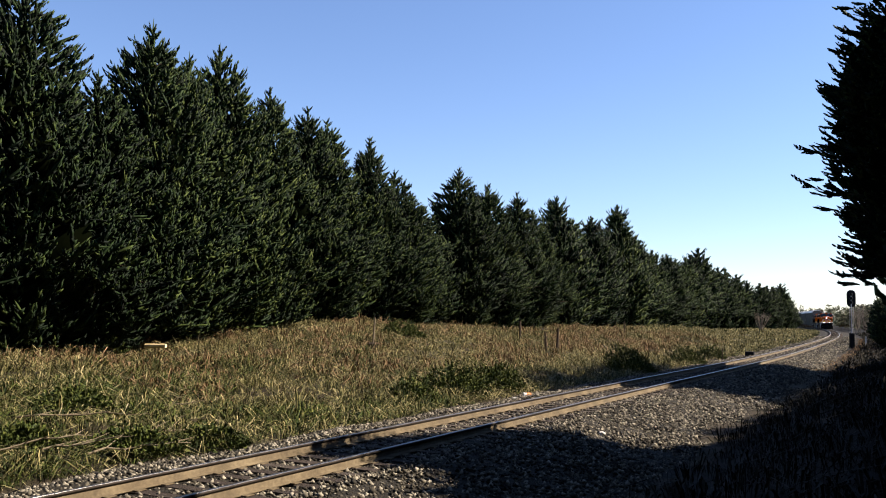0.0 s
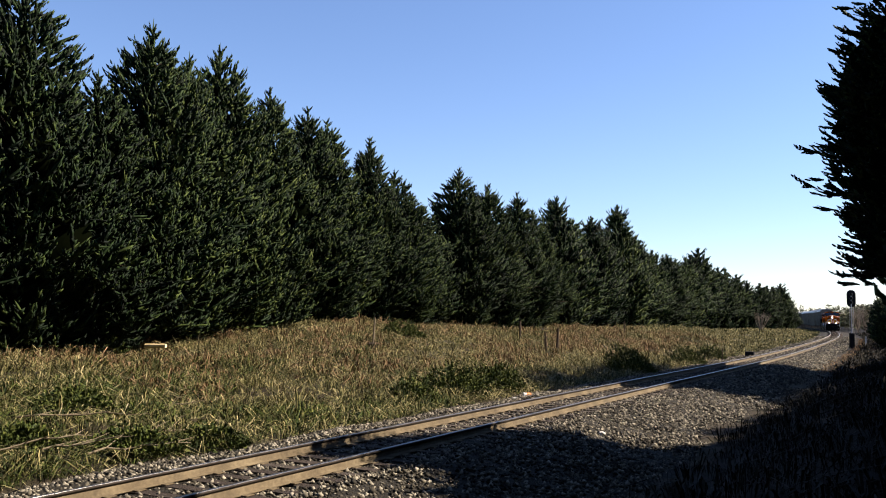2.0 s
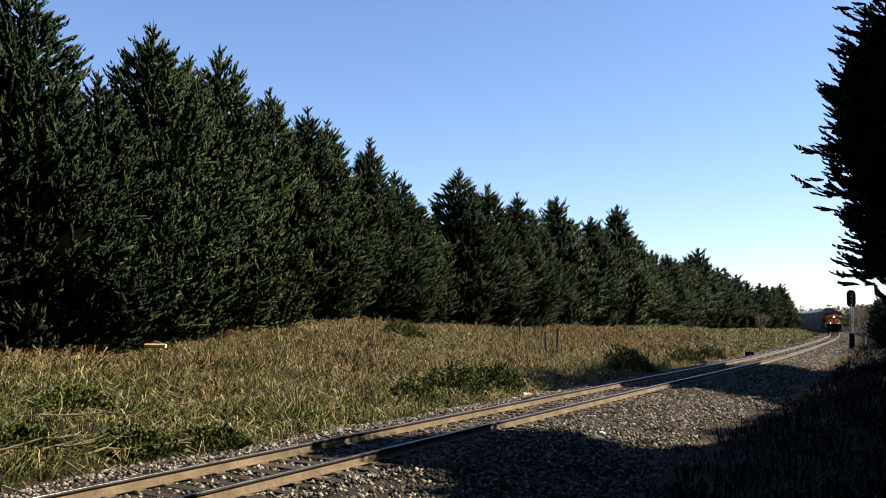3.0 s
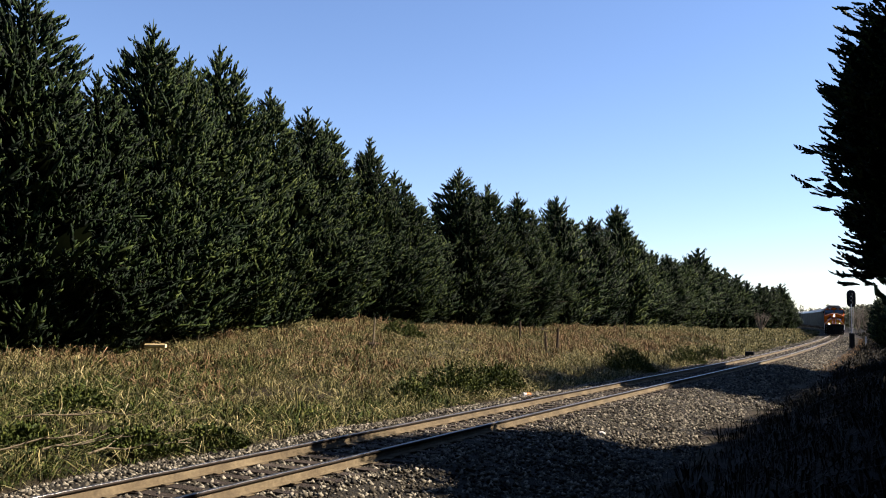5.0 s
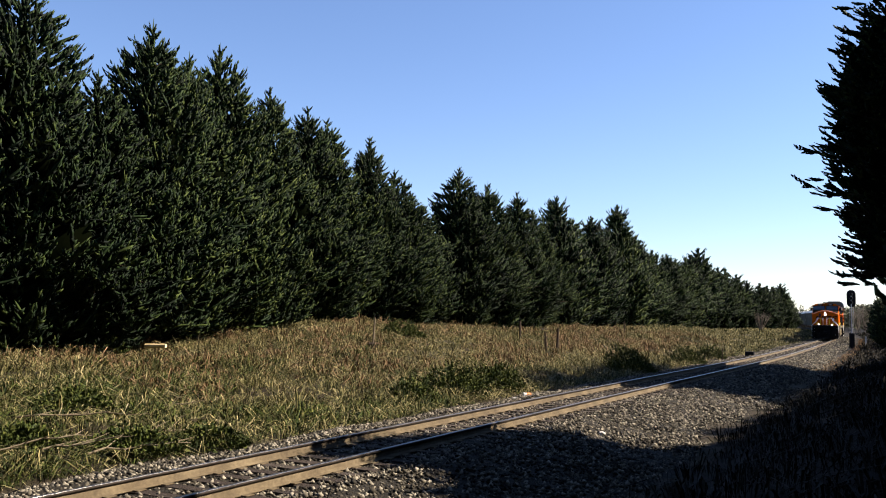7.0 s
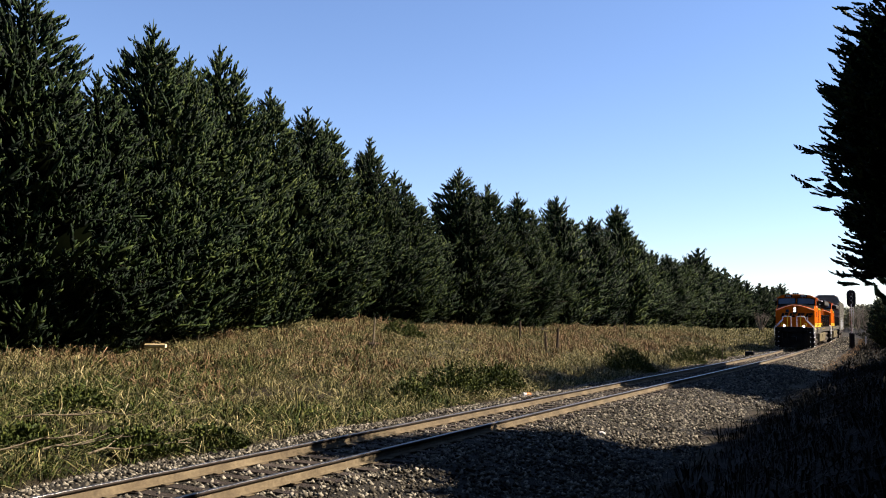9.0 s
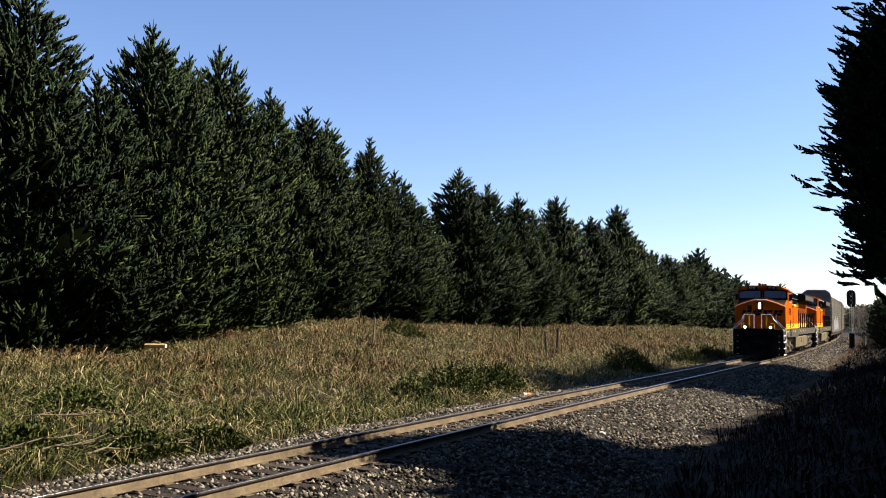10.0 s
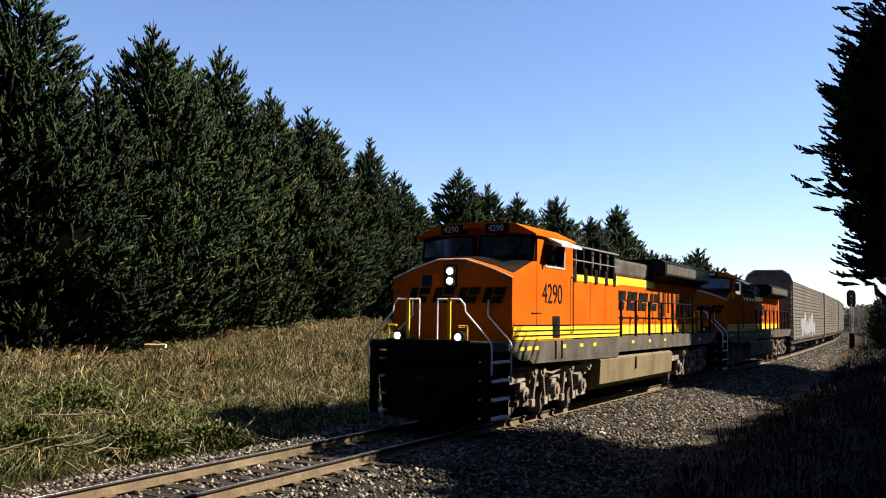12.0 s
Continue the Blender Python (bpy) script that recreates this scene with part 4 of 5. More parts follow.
def locomotive(label):
    loco = tagged(new("locomotive"), label, "locomotive", "train", )
    # underframe and deck
    b = B()
    slab(b, [(-0.45, 1.38), (-19.6, 1.38), (-20.2, 1.62), (-20.2, 1.80), (0.92, 1.80), (0.92, 1.62), (0.2, 1.62)], -1.50, 1.50)
    frame_ob = part("underframe", b, M_GREY, loco, "dusty grey side sill")
    for o in (1, -1):
        b = B()
        slab(b, [(-0.9, 1.40), (-1.1, 1.30), (-7.2, 1.24), (-7.3, 1.40)], o * 1.40, o * 1.495)
        part("sill_skirt", b, M_GREY, frame_ob)
        for x in (-2.45, -2.85):
            b = B()
            box(b, x - 0.04, x + 0.04, o * 1.50 - 0.02, o * 1.50 + 0.02, 1.36, 1.78, 0.01)
            part("jacking_lug", b, M_DARK, frame_ob)
    for k, x in enumerate((-0.5, -0.9, -1.3, -3.0, -4.2, -5.2, -8.6, -10.4, -12.2)):
        b = B()
        box(b, x - 0.12, x + 0.12, 1.501, 1.507, 1.60, 1.68)
        part("reflector", b, M_YELLOW, frame_ob)
    # front platform, pilot and plough
    b = B()
    box(b, 0.0, 1.0, -1.42, 1.42, 1.60, 1.78, 0.03)
    box(b, 0.80, 1.06, -1.0, 1.0, 1.40, 1.84, 0.04)
    part("front_platform", b, M_DARK, loco)
    b = B()
    loft(b, [[(0.55, -1.35, 0.16), (1.25, -0.1, 0.16), (1.25, 0.1, 0.16), (0.55, 1.35, 0.16), (0.30, 1.35, 0.16), (0.30, -1.35, 0.16)],
             [(0.75, -1.45, 1.55), (0.85, -0.1, 1.55), (0.85, 0.1, 1.55), (0.75, 1.45, 1.55), (0.40, 1.45, 1.55), (0.40, -1.45, 1.55)]])
    part("snow_plough", b, M_DARK, loco)
    b = B()
    box(b, 0.6, 1.25, -0.16, 0.16, 0.74, 1.02, 0.05)
    box(b, 1.15, 1.42, -0.20, 0.20, 0.70, 1.06, 0.06)
    part("coupler", b, M_DARK, loco)
    b = B()
    box(b, -20.85, -20.1, -0.16, 0.16, 0.74, 1.02, 0.05)
    part("coupler", b, M_DARK, loco)
    for y in (-0.9, -0.5, 0.5, 0.9):
        b = B()
        pipe(b, [(1.0, y, 1.3), (1.18, y, 1.05), (1.2, y + 0.05, 0.7), (1.12, y + 0.12, 0.5)], 0.03)
        part("air_hose", b, M_DARK, loco)
    # steps at the four corners
    for x in (0.52, -19.7):
        for o in (1, -1):
            st = B()
            for dx in (-0.42, 0.42):
                box(st, x + dx - 0.015, x + dx + 0.015, o * 1.46 - 0.22 * (o > 0), o * 1.46 + 0.22 * (o < 0), 0.22, 1.6)
            lad = part("step_well", st, M_DARK, loco)
            for z in (0.24, 0.62, 1.0, 1.38):
                b = B()
                box(b, x - 0.41, x + 0.41, o * 1.33 - 0.15, o * 1.33 + 0.15, z, z + 0.035)
                box(b, x - 0.41, x + 0.41, o * 1.49 - 0.012, o * 1.49 + 0.012, z - 0.01, z + 0.05)
                part("step", b, M_RAILING if x > 0 else M_DARK, lad)
    # nose
    def nose_ring(x, zs, zp):
        return [(x, -1.49, 1.80), (x, -1.49, zs), (x, -1.0, zs + (zp - zs) * 0.5), (x, -0.35, zp), (x, 0.35, zp), (x, 1.0, zs + (zp - zs) * 0.5), (x, 1.49, zs), (x, 1.49, 1.80)]
    b = B()
    loft(b, [nose_ring(0.0, 3.17, 3.58), nose_ring(-0.18, 3.24, 3.62), nose_ring(-1.35, 3.60, 3.74)])
    nose = part("nose", b, M_ORANGE, loco, "bright orange short nose")
    b = B()
    t0, t1 = nose_ring(-0.20, 3.262, 3.64)[1:7], nose_ring(-1.33, 3.615, 3.755)[1:7]
    for ring in (t0, t1):
        ring[0], ring[-1] = (ring[0][0], -1.42, ring[0][2] + 0.02), (ring[-1][0], 1.42, ring[-1][2] + 0.02)
    lo = [(x, y, z - 0.02) for x, y, z in t0[::-1]], [(x, y, z - 0.02) for x, y, z in t1[::-1]]
    loft(b, [t0 + lo[0], t1 + lo[1]])
    part("nose_top", b, M_DARK, nose, "black anti-glare nose top")
    # pale strip laid along the nose edge to paint in its rim light
    b = B()
    for (ya, za), (yb, zb) in (((-1.49, 3.17), (-1.0, 3.375)), ((-1.0, 3.375), (-0.35, 3.58)), ((-0.35, 3.58), (0.35, 3.58)), ((0.35, 3.58), (1.0, 3.375)), ((1.0, 3.375), (1.49, 3.17))):
        rod(b, (0.0, ya, za), (0.0, yb, zb), 0.016, n=6)
    part("nose_rim", b, M_SILVER, nose)
    b = B()
    box(b, 0.0, 0.03, -0.92, -0.28, 1.9, 3.25, 0.012)
    door = part("nose_door", b, M_ORANGE, nose)
    b = B()
    box(b, 0.031, 0.045, -0.72, -0.46, 2.98, 3.24, 0.01)
    part("door_window", b, M_PANE, door)
    b = B()
    box(b, 0.0, 0.05, -0.17, 0.17, 2.96, 3.46, 0.03)
    hl = part("headlamp_housing", b, M_DARK, nose)
    for z in (3.10, 3.32):
        b = B()
        rod(b, (0.02, 0, z), (0.075, 0, z), 0.07, n=18)
        part("headlamp", b, M_LAMP, hl, "lit round headlamp")
    block_letters(nose, -1.08, 0.032, 2.62, 0.34, 0.62, M_DARK, "wordmark_shape", front=True)
    for y in (-0.735, 0.735):
        b = B()
        rod(b, (0.86, y, 1.90), (1.02, y, 1.90), 0.12, n=16)
        can = part("ditch_lamp_case", b, M_DARK, loco)
        b = B()
        rod(b, (1.02, y, 1.90), (1.035, y, 1.90), 0.066, n=16)
        part("ditch_lamp", b, M_LAMP, can, "lit round ditch lamp")
    # front handrails
    for o in (1, -1):
        b = B()
        pipe(b, [(0.97, o * 0.22, 1.80), (0.97, o * 0.22, 2.68), (0.97, o * 0.76, 2.68), (0.97, o * 0.86, 2.56), (0.97, o * 0.88, 2.42), (0.97, o * 1.42, 1.86), (0.97, o * 1.49, 1.72), (0.97, o * 1.49, 1.15)], 0.020)
        part("handrail", b, M_RAILING, loco, "white bent handrail")
        b = B()
        pipe(b, [(0.04, o * 0.95, 2.68), (0.05, o * 0.95, 2.34), (0.07, o * 1.44, 1.86), (0.07, o * 1.51, 1.74), (0.07, o * 1.51, 0.95)], 0.020)
        part("handrail", b, M_RAILING, loco, "white bent handrail")
        b = B()
        box(b, 0.95, 0.99, o * 0.50 - 0.035, o * 0.50 + 0.035, 1.80, 2.70)
        part("handrail_post", b, M_YELLOW, loco, "yellow front stanchion")
        b = B()
        pipe(b, [(1.02, o * 0.95, 1.78), (1.02, o * 0.95, 2.12), (1.02, o * 0.75, 2.12)], 0.025)
        part("lamp_guard", b, M_YELLOW, loco)
    # cab
    def cab_ring(x):
        return [(x, -1.50, 1.80), (x, -1.50, 4.20), (x, -1.05, 4.42), (x, 1.05, 4.42), (x, 1.50, 4.20), (x, 1.50, 1.80)]
    b = B()
    loft(b, [cab_ring(-1.32), cab_ring(-3.58)])
    cab = part("cab", b, M_ORANGE, loco, "orange full-width driver's cab")
    b = B()
    loft(b, [[(x, -1.56, 4.17), (x, -1.56, 4.21), (x, -1.05, 4.46), (x, -0.5, 4.52), (x, 0.5, 4.52), (x, 1.05, 4.46), (x, 1.56, 4.21), (x, 1.56, 4.17), (x, 0, 4.40)] for x in (-1.10, -3.62)])
    part("cab_roof", b, M_ORANGE, cab)
    for y in (-0.75, 0.75):
        b = B()
        loft(b, [[(-1.33, y + e, 3.62), (-1.19, y + e, 3.62), (-1.20, y + e, 3.68), (-1.30, y + e, 4.22), (-1.33, y + e, 4.22)] for e in (-0.71, 0.71)])
        ws = part("windscreen_surround", b, M_DARK, cab)
        b = B()
        loft(b, [[(-1.200, y + e, 3.73), (-1.188, y + e, 3.73), (-1.276, y + e, 4.18), (-1.288, y + e, 4.18)] for e in (-0.63, 0.63)])
        part("windscreen", b, M_PANE, ws, "dark reflecting windscreen")
        b = B()
        rod(b, (-1.18, y + 0.2, 3.74), (-1.235, y + 0.42, 4.05), 0.012, n=5)
        part("wiper", b, M_DARK, ws)
        b = B()
        box(b, -1.32, -1.085, y * 0.78 - 0.30, y * 0.78 + 0.30, 4.27, 4.47, 0.02)
        part("number_board", b, M_DARK, cab, "black number board")
    for o in (1, -1):
        b = B()
        box(b, -3.02, -1.80, o * 1.503 - 0.012, o * 1.503 + 0.012, 3.48, 4.08, 0.01)
        sw = part("side_window_frame", b, M_SILVER, cab)
        for x0, x1 in ((-2.36, -1.86), (-2.96, -2.42)):
            b = B()
            box(b, x0, x1, o * 1.517 - 0.004, o * 1.517 + 0.004, 3.53, 4.03)
            part("side_window", b, M_PANE, sw)
        b = B()
        loft(b, [[(x, o * 1.5, 4.20), (x, o * 1.5, 4.15), (x, o * 1.92, 3.96), (x, o * 1.92, 4.01)] for x in (-1.75, -3.1)])
        part("awning", b, M_SILVER, cab, "pale window awning")
        b = B()
        box(b, -2.70, -2.24, o * 1.503 - 0.006, o * 1.503 + 0.006, 1.84, 2.36)
        part("side_hatch", b, M_DARK, cab)
        b = B()
        box(b, -7.28, -0.02, o * 1.503 - 0.004, o * 1.503 + 0.004, 1.83, 2.13)
        part("lower_stripe", b, M_YELLOW, cab, "yellow stripe along the sill")
        for z in (1.92, 2.03, 2.15):
            b = B()
            rod(b, (-0.05, o * 1.515, z), (-7.3, o * 1.515, z), 0.012, n=5)
            part("stripe_line", b, M_DARK, cab)
    for o in (1, -1):
        b = B()
        pipe(b, [(-3.45, o * 1.5, 1.95), (-3.45, o * 1.56, 1.98), (-3.45, o * 1.56, 3.3), (-3.45, o * 1.5, 3.33)], 0.016)
        part("grab_iron", b, M_DARK, cab)
        b = B()
        box(b, -1.78, -1.72, o * 1.62 - 0.09, o * 1.62 + 0.09, 3.62, 3.98, 0.01)
        part("wing_mirror", b, M_DARK, cab)
        b = B()
        box(b, -1.6, -1.0, o * 1.497 - 0.006, o * 1.497 + 0.006, 2.405, 2.43)
        part("hatch_seam", b, M_DARK, cab)
    # equipment cabinet behind the cab and long hood
    b = B()
    box(b, -7.30, -3.55, -1.48, 1.48, 1.80, 3.42, 0.03)
    cabinet = part("equipment_cabinet", b, M_ORANGE, loco, "orange equipment cabinet")
    for x in (-3.62, -4.9, -6.1):
        b = B()
        box(b, x - 0.012, x + 0.012, 1.478, 1.486, 2.2, 3.38)
        part("door_seam", b, M_DARK, cabinet)
    for o in (1, -1):
        b = B()
        box(b, -7.31, -3.56, o * 1.484 - 0.004, o * 1.484 + 0.004, 3.26, 3.42)
        part("upper_stripe", b, M_YELLOW, cabinet)
    b = B()
    box(b, -7.6, -3.56, -1.05, 1.05, 3.40, 4.22, 0.05)
    grid = part("resistor_housing", b, M_DARK, loco, "black resistor grid housing")
    for o in (1, -1):
        for k in range(6):
            x = -3.9 - k * 0.62
            b = B()
            box(b, x - 0.05, x + 0.05, o * 1.08 - 0.05, o * 1.45, 3.42, 4.14) if o > 0 else box(b, x - 0.05, x + 0.05, -1.45, -1.03, 3.42, 4.14)
            part("louvre_post", b, M_DARK, grid)
        for x0, x1 in ((-3.75, -4.35), (-5.20, -5.70), (-5.85, -6.30), (-6.6, -7.3)):
            b = B()
            box(b, x1, x0, o * 1.22 - 0.10, o * 1.22 + 0.10, 3.62, 4.10, 0.02)
            part("grid_panel", b, M_PANEL, grid, "grey resistor panel")
        for x in (-3.75, -4.55, -5.35, -6.2, -6.9):
            b = B()
            box(b, x - 0.13, x + 0.13, o * 1.46 - 0.04, o * 1.46 + 0.04, 3.22, 3.60, 0.02)
            part("blower_duct", b, M_DARK, grid)
        b = B()
        rod(b, (-3.7, o * 1.44, 4.14), (-7.4, o * 1.44, 4.14), 0.03, n=6)
        rod(b, (-3.7, o * 1.44, 3.78), (-7.4, o * 1.44, 3.78), 0.02, n=6)
        part("grid_rail", b, M_PANEL, grid)
    b = B()
    box(b, -19.2, -7.28, -0.95, 0.95, 1.80, 3.62, 0.03)
    hood = part("long_hood", b, M_ORANGE, loco, "orange long engine hood")
    b = B()
    box(b, -12.4, -7.5, -0.93, 0.93, 3.615, 4.15, 0.10)
    part("hood_roof", b, M_GREY, hood, "dark grey hood roof")
    b = B()
    loft(b, [[(x, -0.95, 3.62), (x, -1.5, 3.80), (x, -1.5, 4.22), (x, -1.3, 4.34), (x, 1.3, 4.34), (x, 1.5, 4.22), (x, 1.5, 3.80), (x, 0.95, 3.62)] for x in (-12.3, -19.0)])
    rad = part("radiator_wing", b, M_DARK, hood, "black overhanging radiator section")
    for o in (1, -1):
        b = B()
        box(b, -18.8, -12.5, o * 1.505 - 0.006, o * 1.505 + 0.006, 3.86, 4.18)
        part("radiator_grille", b, M_GREY, rad)
        b = B()
        box(b, -12.9, -7.30, o * 0.953 - 0.004, o * 0.953 + 0.004, 3.36, 3.60)
        part("upper_stripe", b, M_YELLOW, hood)
        b = B()
        box(b, -18.9, -7.30, o * 0.953 - 0.004, o * 0.953 + 0.004, 1.83, 2.13)
        part("lower_stripe", b, M_YELLOW, hood)
        for k in range(13):
            x = -7.9 - k * 0.85
            b = B()
            box(b, x - 0.36, x + 0.36, o * 0.962 - 0.008, o * 0.962 + 0.008, 2.2, 2.46 if k < 5 else 3.3, 0.004)
            part("hood_door", b, M_ORANGE, hood)
            b = B()
            box(b, x + 0.28, x + 0.33, o * 0.972 - 0.006, o * 0.972 + 0.006, 2.28, 2.40)
            part("latch", b, M_DARK, hood)
        for k in range(9):
            x = -13.4 - k * 0.62
            b = B()
            box(b, x - 0.13, x + 0.13, o * 0.976 - 0.004, o * 0.976 + 0.004, 2.30 + 0.12 * (k % 3), 3.28)
            part("louvre", b, M_DARK, hood)
        if o > 0:
            block_letters(hood, -8.5, 0.972, 2.60, 0.58, -1.22, M_DARK, "wordmark_shape")
        # walkway railings
        for k in range(9):
            x = -7.55 - k * 1.45
            b = B()
            rod(b, (x, o * 1.47, 1.78), (x, o * 1.47, 2.86), 0.042, n=6)
            part("railing_post", b, M_DARK, loco)
        for z in (2.35, 2.86):
            b = B()
            rod(b, (-7.4, o * 1.47, z), (-19.3, o * 1.47, z), 0.020, n=6)
            part("walkway_rail", b, M_DARK, loco)
    for x in (-9.0, -10.6):
        b = B()
        box(b, x - 0.35, x + 0.35, -0.35, 0.35, 4.14, 4.32, 0.06)
        part("exhaust_stack", b, M_DARK, hood)
    b = B()
    box(b, -4.6, -4.2, -0.25, 0.25, 4.2, 4.42, 0.05)
    part("antenna_dome", b, M_SILVER, grid)
    for k in range(3):
        b = B()
        rod(b, (-2.9, -0.3 + k * 0.16, 4.56), (-2.3 - 0.1 * k, -0.3 + k * 0.16, 4.62), 0.03, 0.08, 10)
        rod(b, (-2.9, -0.3 + k * 0.16, 4.40), (-2.9, -0.3 + k * 0.16, 4.58), 0.02, n=6)
        part("horn", b, M_DARK, cab)
    # rear end
    b = B()
    box(b, -20.2, -19.2, -1.3, 1.3, 1.78, 1.84)
    part("rear_platform", b, M_DARK, loco)
    for o in (1, -1):
        b = B()
        pipe(b, [(-20.1, o * 0.4, 1.8), (-20.1, o * 0.4, 2.8), (-20.1, o * 1.4, 2.8), (-20.1, o * 1.45, 1.2)], 0.022)
        part("handrail", b, M_DARK, loco)
    # fuel tank
    b = B()
    loft(b, [[(x, -1.40, 1.26), (x, -1.50, 1.20), (x, -1.46, 0.56), (x, -1.22, 0.40), (x, 1.22, 0.40), (x, 1.46, 0.56), (x, 1.50, 1.20), (x, 1.40, 1.26)] for x in (-5.70, -5.75, -13.1, -13.15)])
    tank = part("fuel_tank", b, M_TANK, loco, "dusty tan fuel tank")
    b = B()
    box(b, -8.95, -8.85, 1.495, 1.515, 0.85, 1.2)
    part("sight_glass", b, M_DARK, tank)
    for x in (-7.4, -9.9, -11.4):
        b = B()
        rod(b, (x - 0.35, 1.30, 1.30), (x + 0.35, 1.30, 1.30), 0.09, n=10)
        part("air_pipe", b, M_DARK, tank)
    for x in (-3.0, -16.9):
        three_axle_truck(x, loco)
        for d in (-1.85, 0, 1.85):
            wheelset(x + d, 0.533, loco)
    return loco


lead = locomotive("orange and black diesel freight locomotive with yellow stripes, headlamps lit")
first_wheels = list(WHEELS)
second = copy_thing(lead, Matrix.Identity(4))
tagged(second, "second orange diesel locomotive coupled behind the leading one")
second_wheels = [(o, o.location.x, 0.533) for o in second.children if o.name.startswith("wheelset")]
for o in second.children_recursive:
    if o.name.startswith(("headlamp", "ditch_lamp")) and o.data.materials[0] == M_LAMP:
        o.data = o.data.copy()
        o.data.materials[0] = M_SILVER
for board in [c for c in lead.children_recursive if c.name.startswith("number_board")]:
    mid = sum((v.co.y for v in board.data.vertices), 0.0) / len(board.data.vertices)
    digits("4290", board, 0.205, Matrix.Translation((-1.080, mid - 0.215, 4.295)) @ Matrix.Rotation(math.pi / 2, 4, "Z") @ Matrix.Rotation(math.pi / 2, 4, "X"), M_SILVER)
for board in [c for c in second.children_recursive if c.name.startswith("number_board")]:
    mid = sum((v.co.y for v in board.data.vertices), 0.0) / len(board.data.vertices)
    for k in range(4):
        b = B()
        box(b, -1.084, -1.078, mid - 0.19 + k * 0.10, mid - 0.12 + k * 0.10, 4.31, 4.43)
        part("number_bar", b, M_SILVER, board)
digits("4290", [c for c in lead.children if c.name == "cab"][0], 0.66, Matrix.Translation((-1.60, 1.506, 2.66)) @ Matrix.Rotation(math.pi, 4, "Z") @ Matrix.Rotation(math.pi / 2, 4, "X"), M_DARK)


def autorack(label):
    """Covered vehicle carrier: x = 0 at its leading coupler face, body behind it."""
    WHEELS.clear()
    car = tagged(new("autorack_car"), label, "railway car", "train")
    L0, L1 = -0.7, -27.9
    prof = [(-1.5, 1.05), (-1.5, 4.95), (-1.32, 5.35), (-0.9, 5.62), (0.9, 5.62), (1.32, 5.35), (1.5, 4.95), (1.5, 1.05)]
    b = B()
    loft(b, [[(x, y * 0.97, z - (0.03 if z > 4 else 0)) for y, z in prof] for x in (L0 - 0.1, L1 + 0.1)])
    body = part("body", b, M_RACK_END, car, "dark steel inner shell and end doors")
    b = B()
    top = [(-1.52, 4.90), (-1.34, 5.36), (-0.9, 5.66), (0.9, 5.66), (1.34, 5.36), (1.52, 4.90), (1.46, 4.90), (1.28, 5.30), (0.85, 5.58), (-0.85, 5.58), (-1.28, 5.30), (-1.46, 4.90)]
    loft(b, [[(x, y, z) for y, z in top] for x in (L0, L1)])
    roof = part("roof", b, M_ROOF, car, "pale galvanised roof")
    for k in range(14):
        x = L0 - 1.0 - k * 1.94
        b = B()
        pts = [(x, y * 1.005, z + 0.012) for y, z in top[:6]]
        pipe(b, pts, 0.025, 5)
        part("roof_rib", b, M_ROOF, roof)
    pan = None
    for o in (1, -1):
        n = 13
        for k in range(n):
            x1 = L0 - 0.15 - k * (26.9 / n)
            x0 = x1 - 26.9 / n + 0.015
            if pan is None:
                b = B()
                w, rib = x1 - x0, []
                for j in range(16):
                    z0 = 1.12 + j * 0.237
                    rib += [(0.0, z0), (0.03, z0 + 0.03), (0.03, z0 + 0.17), (0.0, z0 + 0.2)]
                rib += [(-0.02, 4.9), (-0.02, 1.1)]
                loft(b, [[(x, y, z) for y, z in rib] for x in (0, -w)])
                pan = part("side_panel", b, M_RACK, car)
                ob = pan
            else:
                ob = new("side_panel", pan.data)
                ob.parent = car
            ob.matrix_basis = Matrix.Translation((x1, 1.462 * o, 0)) if o > 0 else Matrix.Translation((x0, -1.462, 0)) @ Matrix.Rotation(math.pi, 4, "Z")
            b = B() if (o, k) == (1, 0) else None
            if b is not None:
                box(b, -0.03, 0.03, -0.02, 0.012, 1.0, 4.95)
                post = part("side_post", b, M_RACK, car)
                pob = post
            else:
                pob = new("side_post", post.data)
                pob.parent = car
            pob.matrix_basis = Matrix.Translation((x1 + 0.05, 1.48 * o, 0)) @ Matrix.Rotation(0 if o > 0 else math.pi, 4, "Z")
    b = B()
    box(b, L1, L0, -1.35, 1.35, 0.78, 1.06, 0.03)
    part("underframe", b, M_BROWN, car)
    for x in (L0 + 0.02, L1 - 0.02):
        for o in (1, -1):
            b = B()
            box(b, x - 0.03, x + 0.03, o * 0.75 - 0.66, o * 0.75 + 0.66, 1.15, 5.2, 0.02)
            part("end_door", b, M_RACK_END, car)
            b = B()
            for j in range(10):
                rod(b, (x + 0.05 * (1 if x > -5 else -1), o * 1.36 - 0.1, 1.3 + j * 0.36), (x + 0.05 * (1 if x > -5 else -1), o * 1.36 + 0.1, 1.3 + j * 0.36), 0.014, n=5)
            part("end_ladder", b, M_SILVER, car)
    for x in (0.0, -28.6):
        b = B()
        a = -0.75 if x == 0 else -27.8
        box(b, min(a, x), max(a, x), -0.14, 0.14, 0.76, 1.0, 0.04)
        part("coupler", b, M_DARK, car)
    for x in (-4.2, -24.4):
        for o in (1, -1):
            b = B()
            slab(b, [(x - 1.25, 0.42), (x - 1.25, 0.62), (x - 0.5, 0.82), (x + 0.5, 0.82), (x + 1.25, 0.62), (x + 1.25, 0.42), (x + 0.45, 0.30), (x - 0.45, 0.30)], o * 0.95, o * 1.12)
            part("truck_side_frame", b, M_BROWN, car)
        for d in (-0.86, 0.86):
            wheelset(x + d, 0.457, car)
    return car


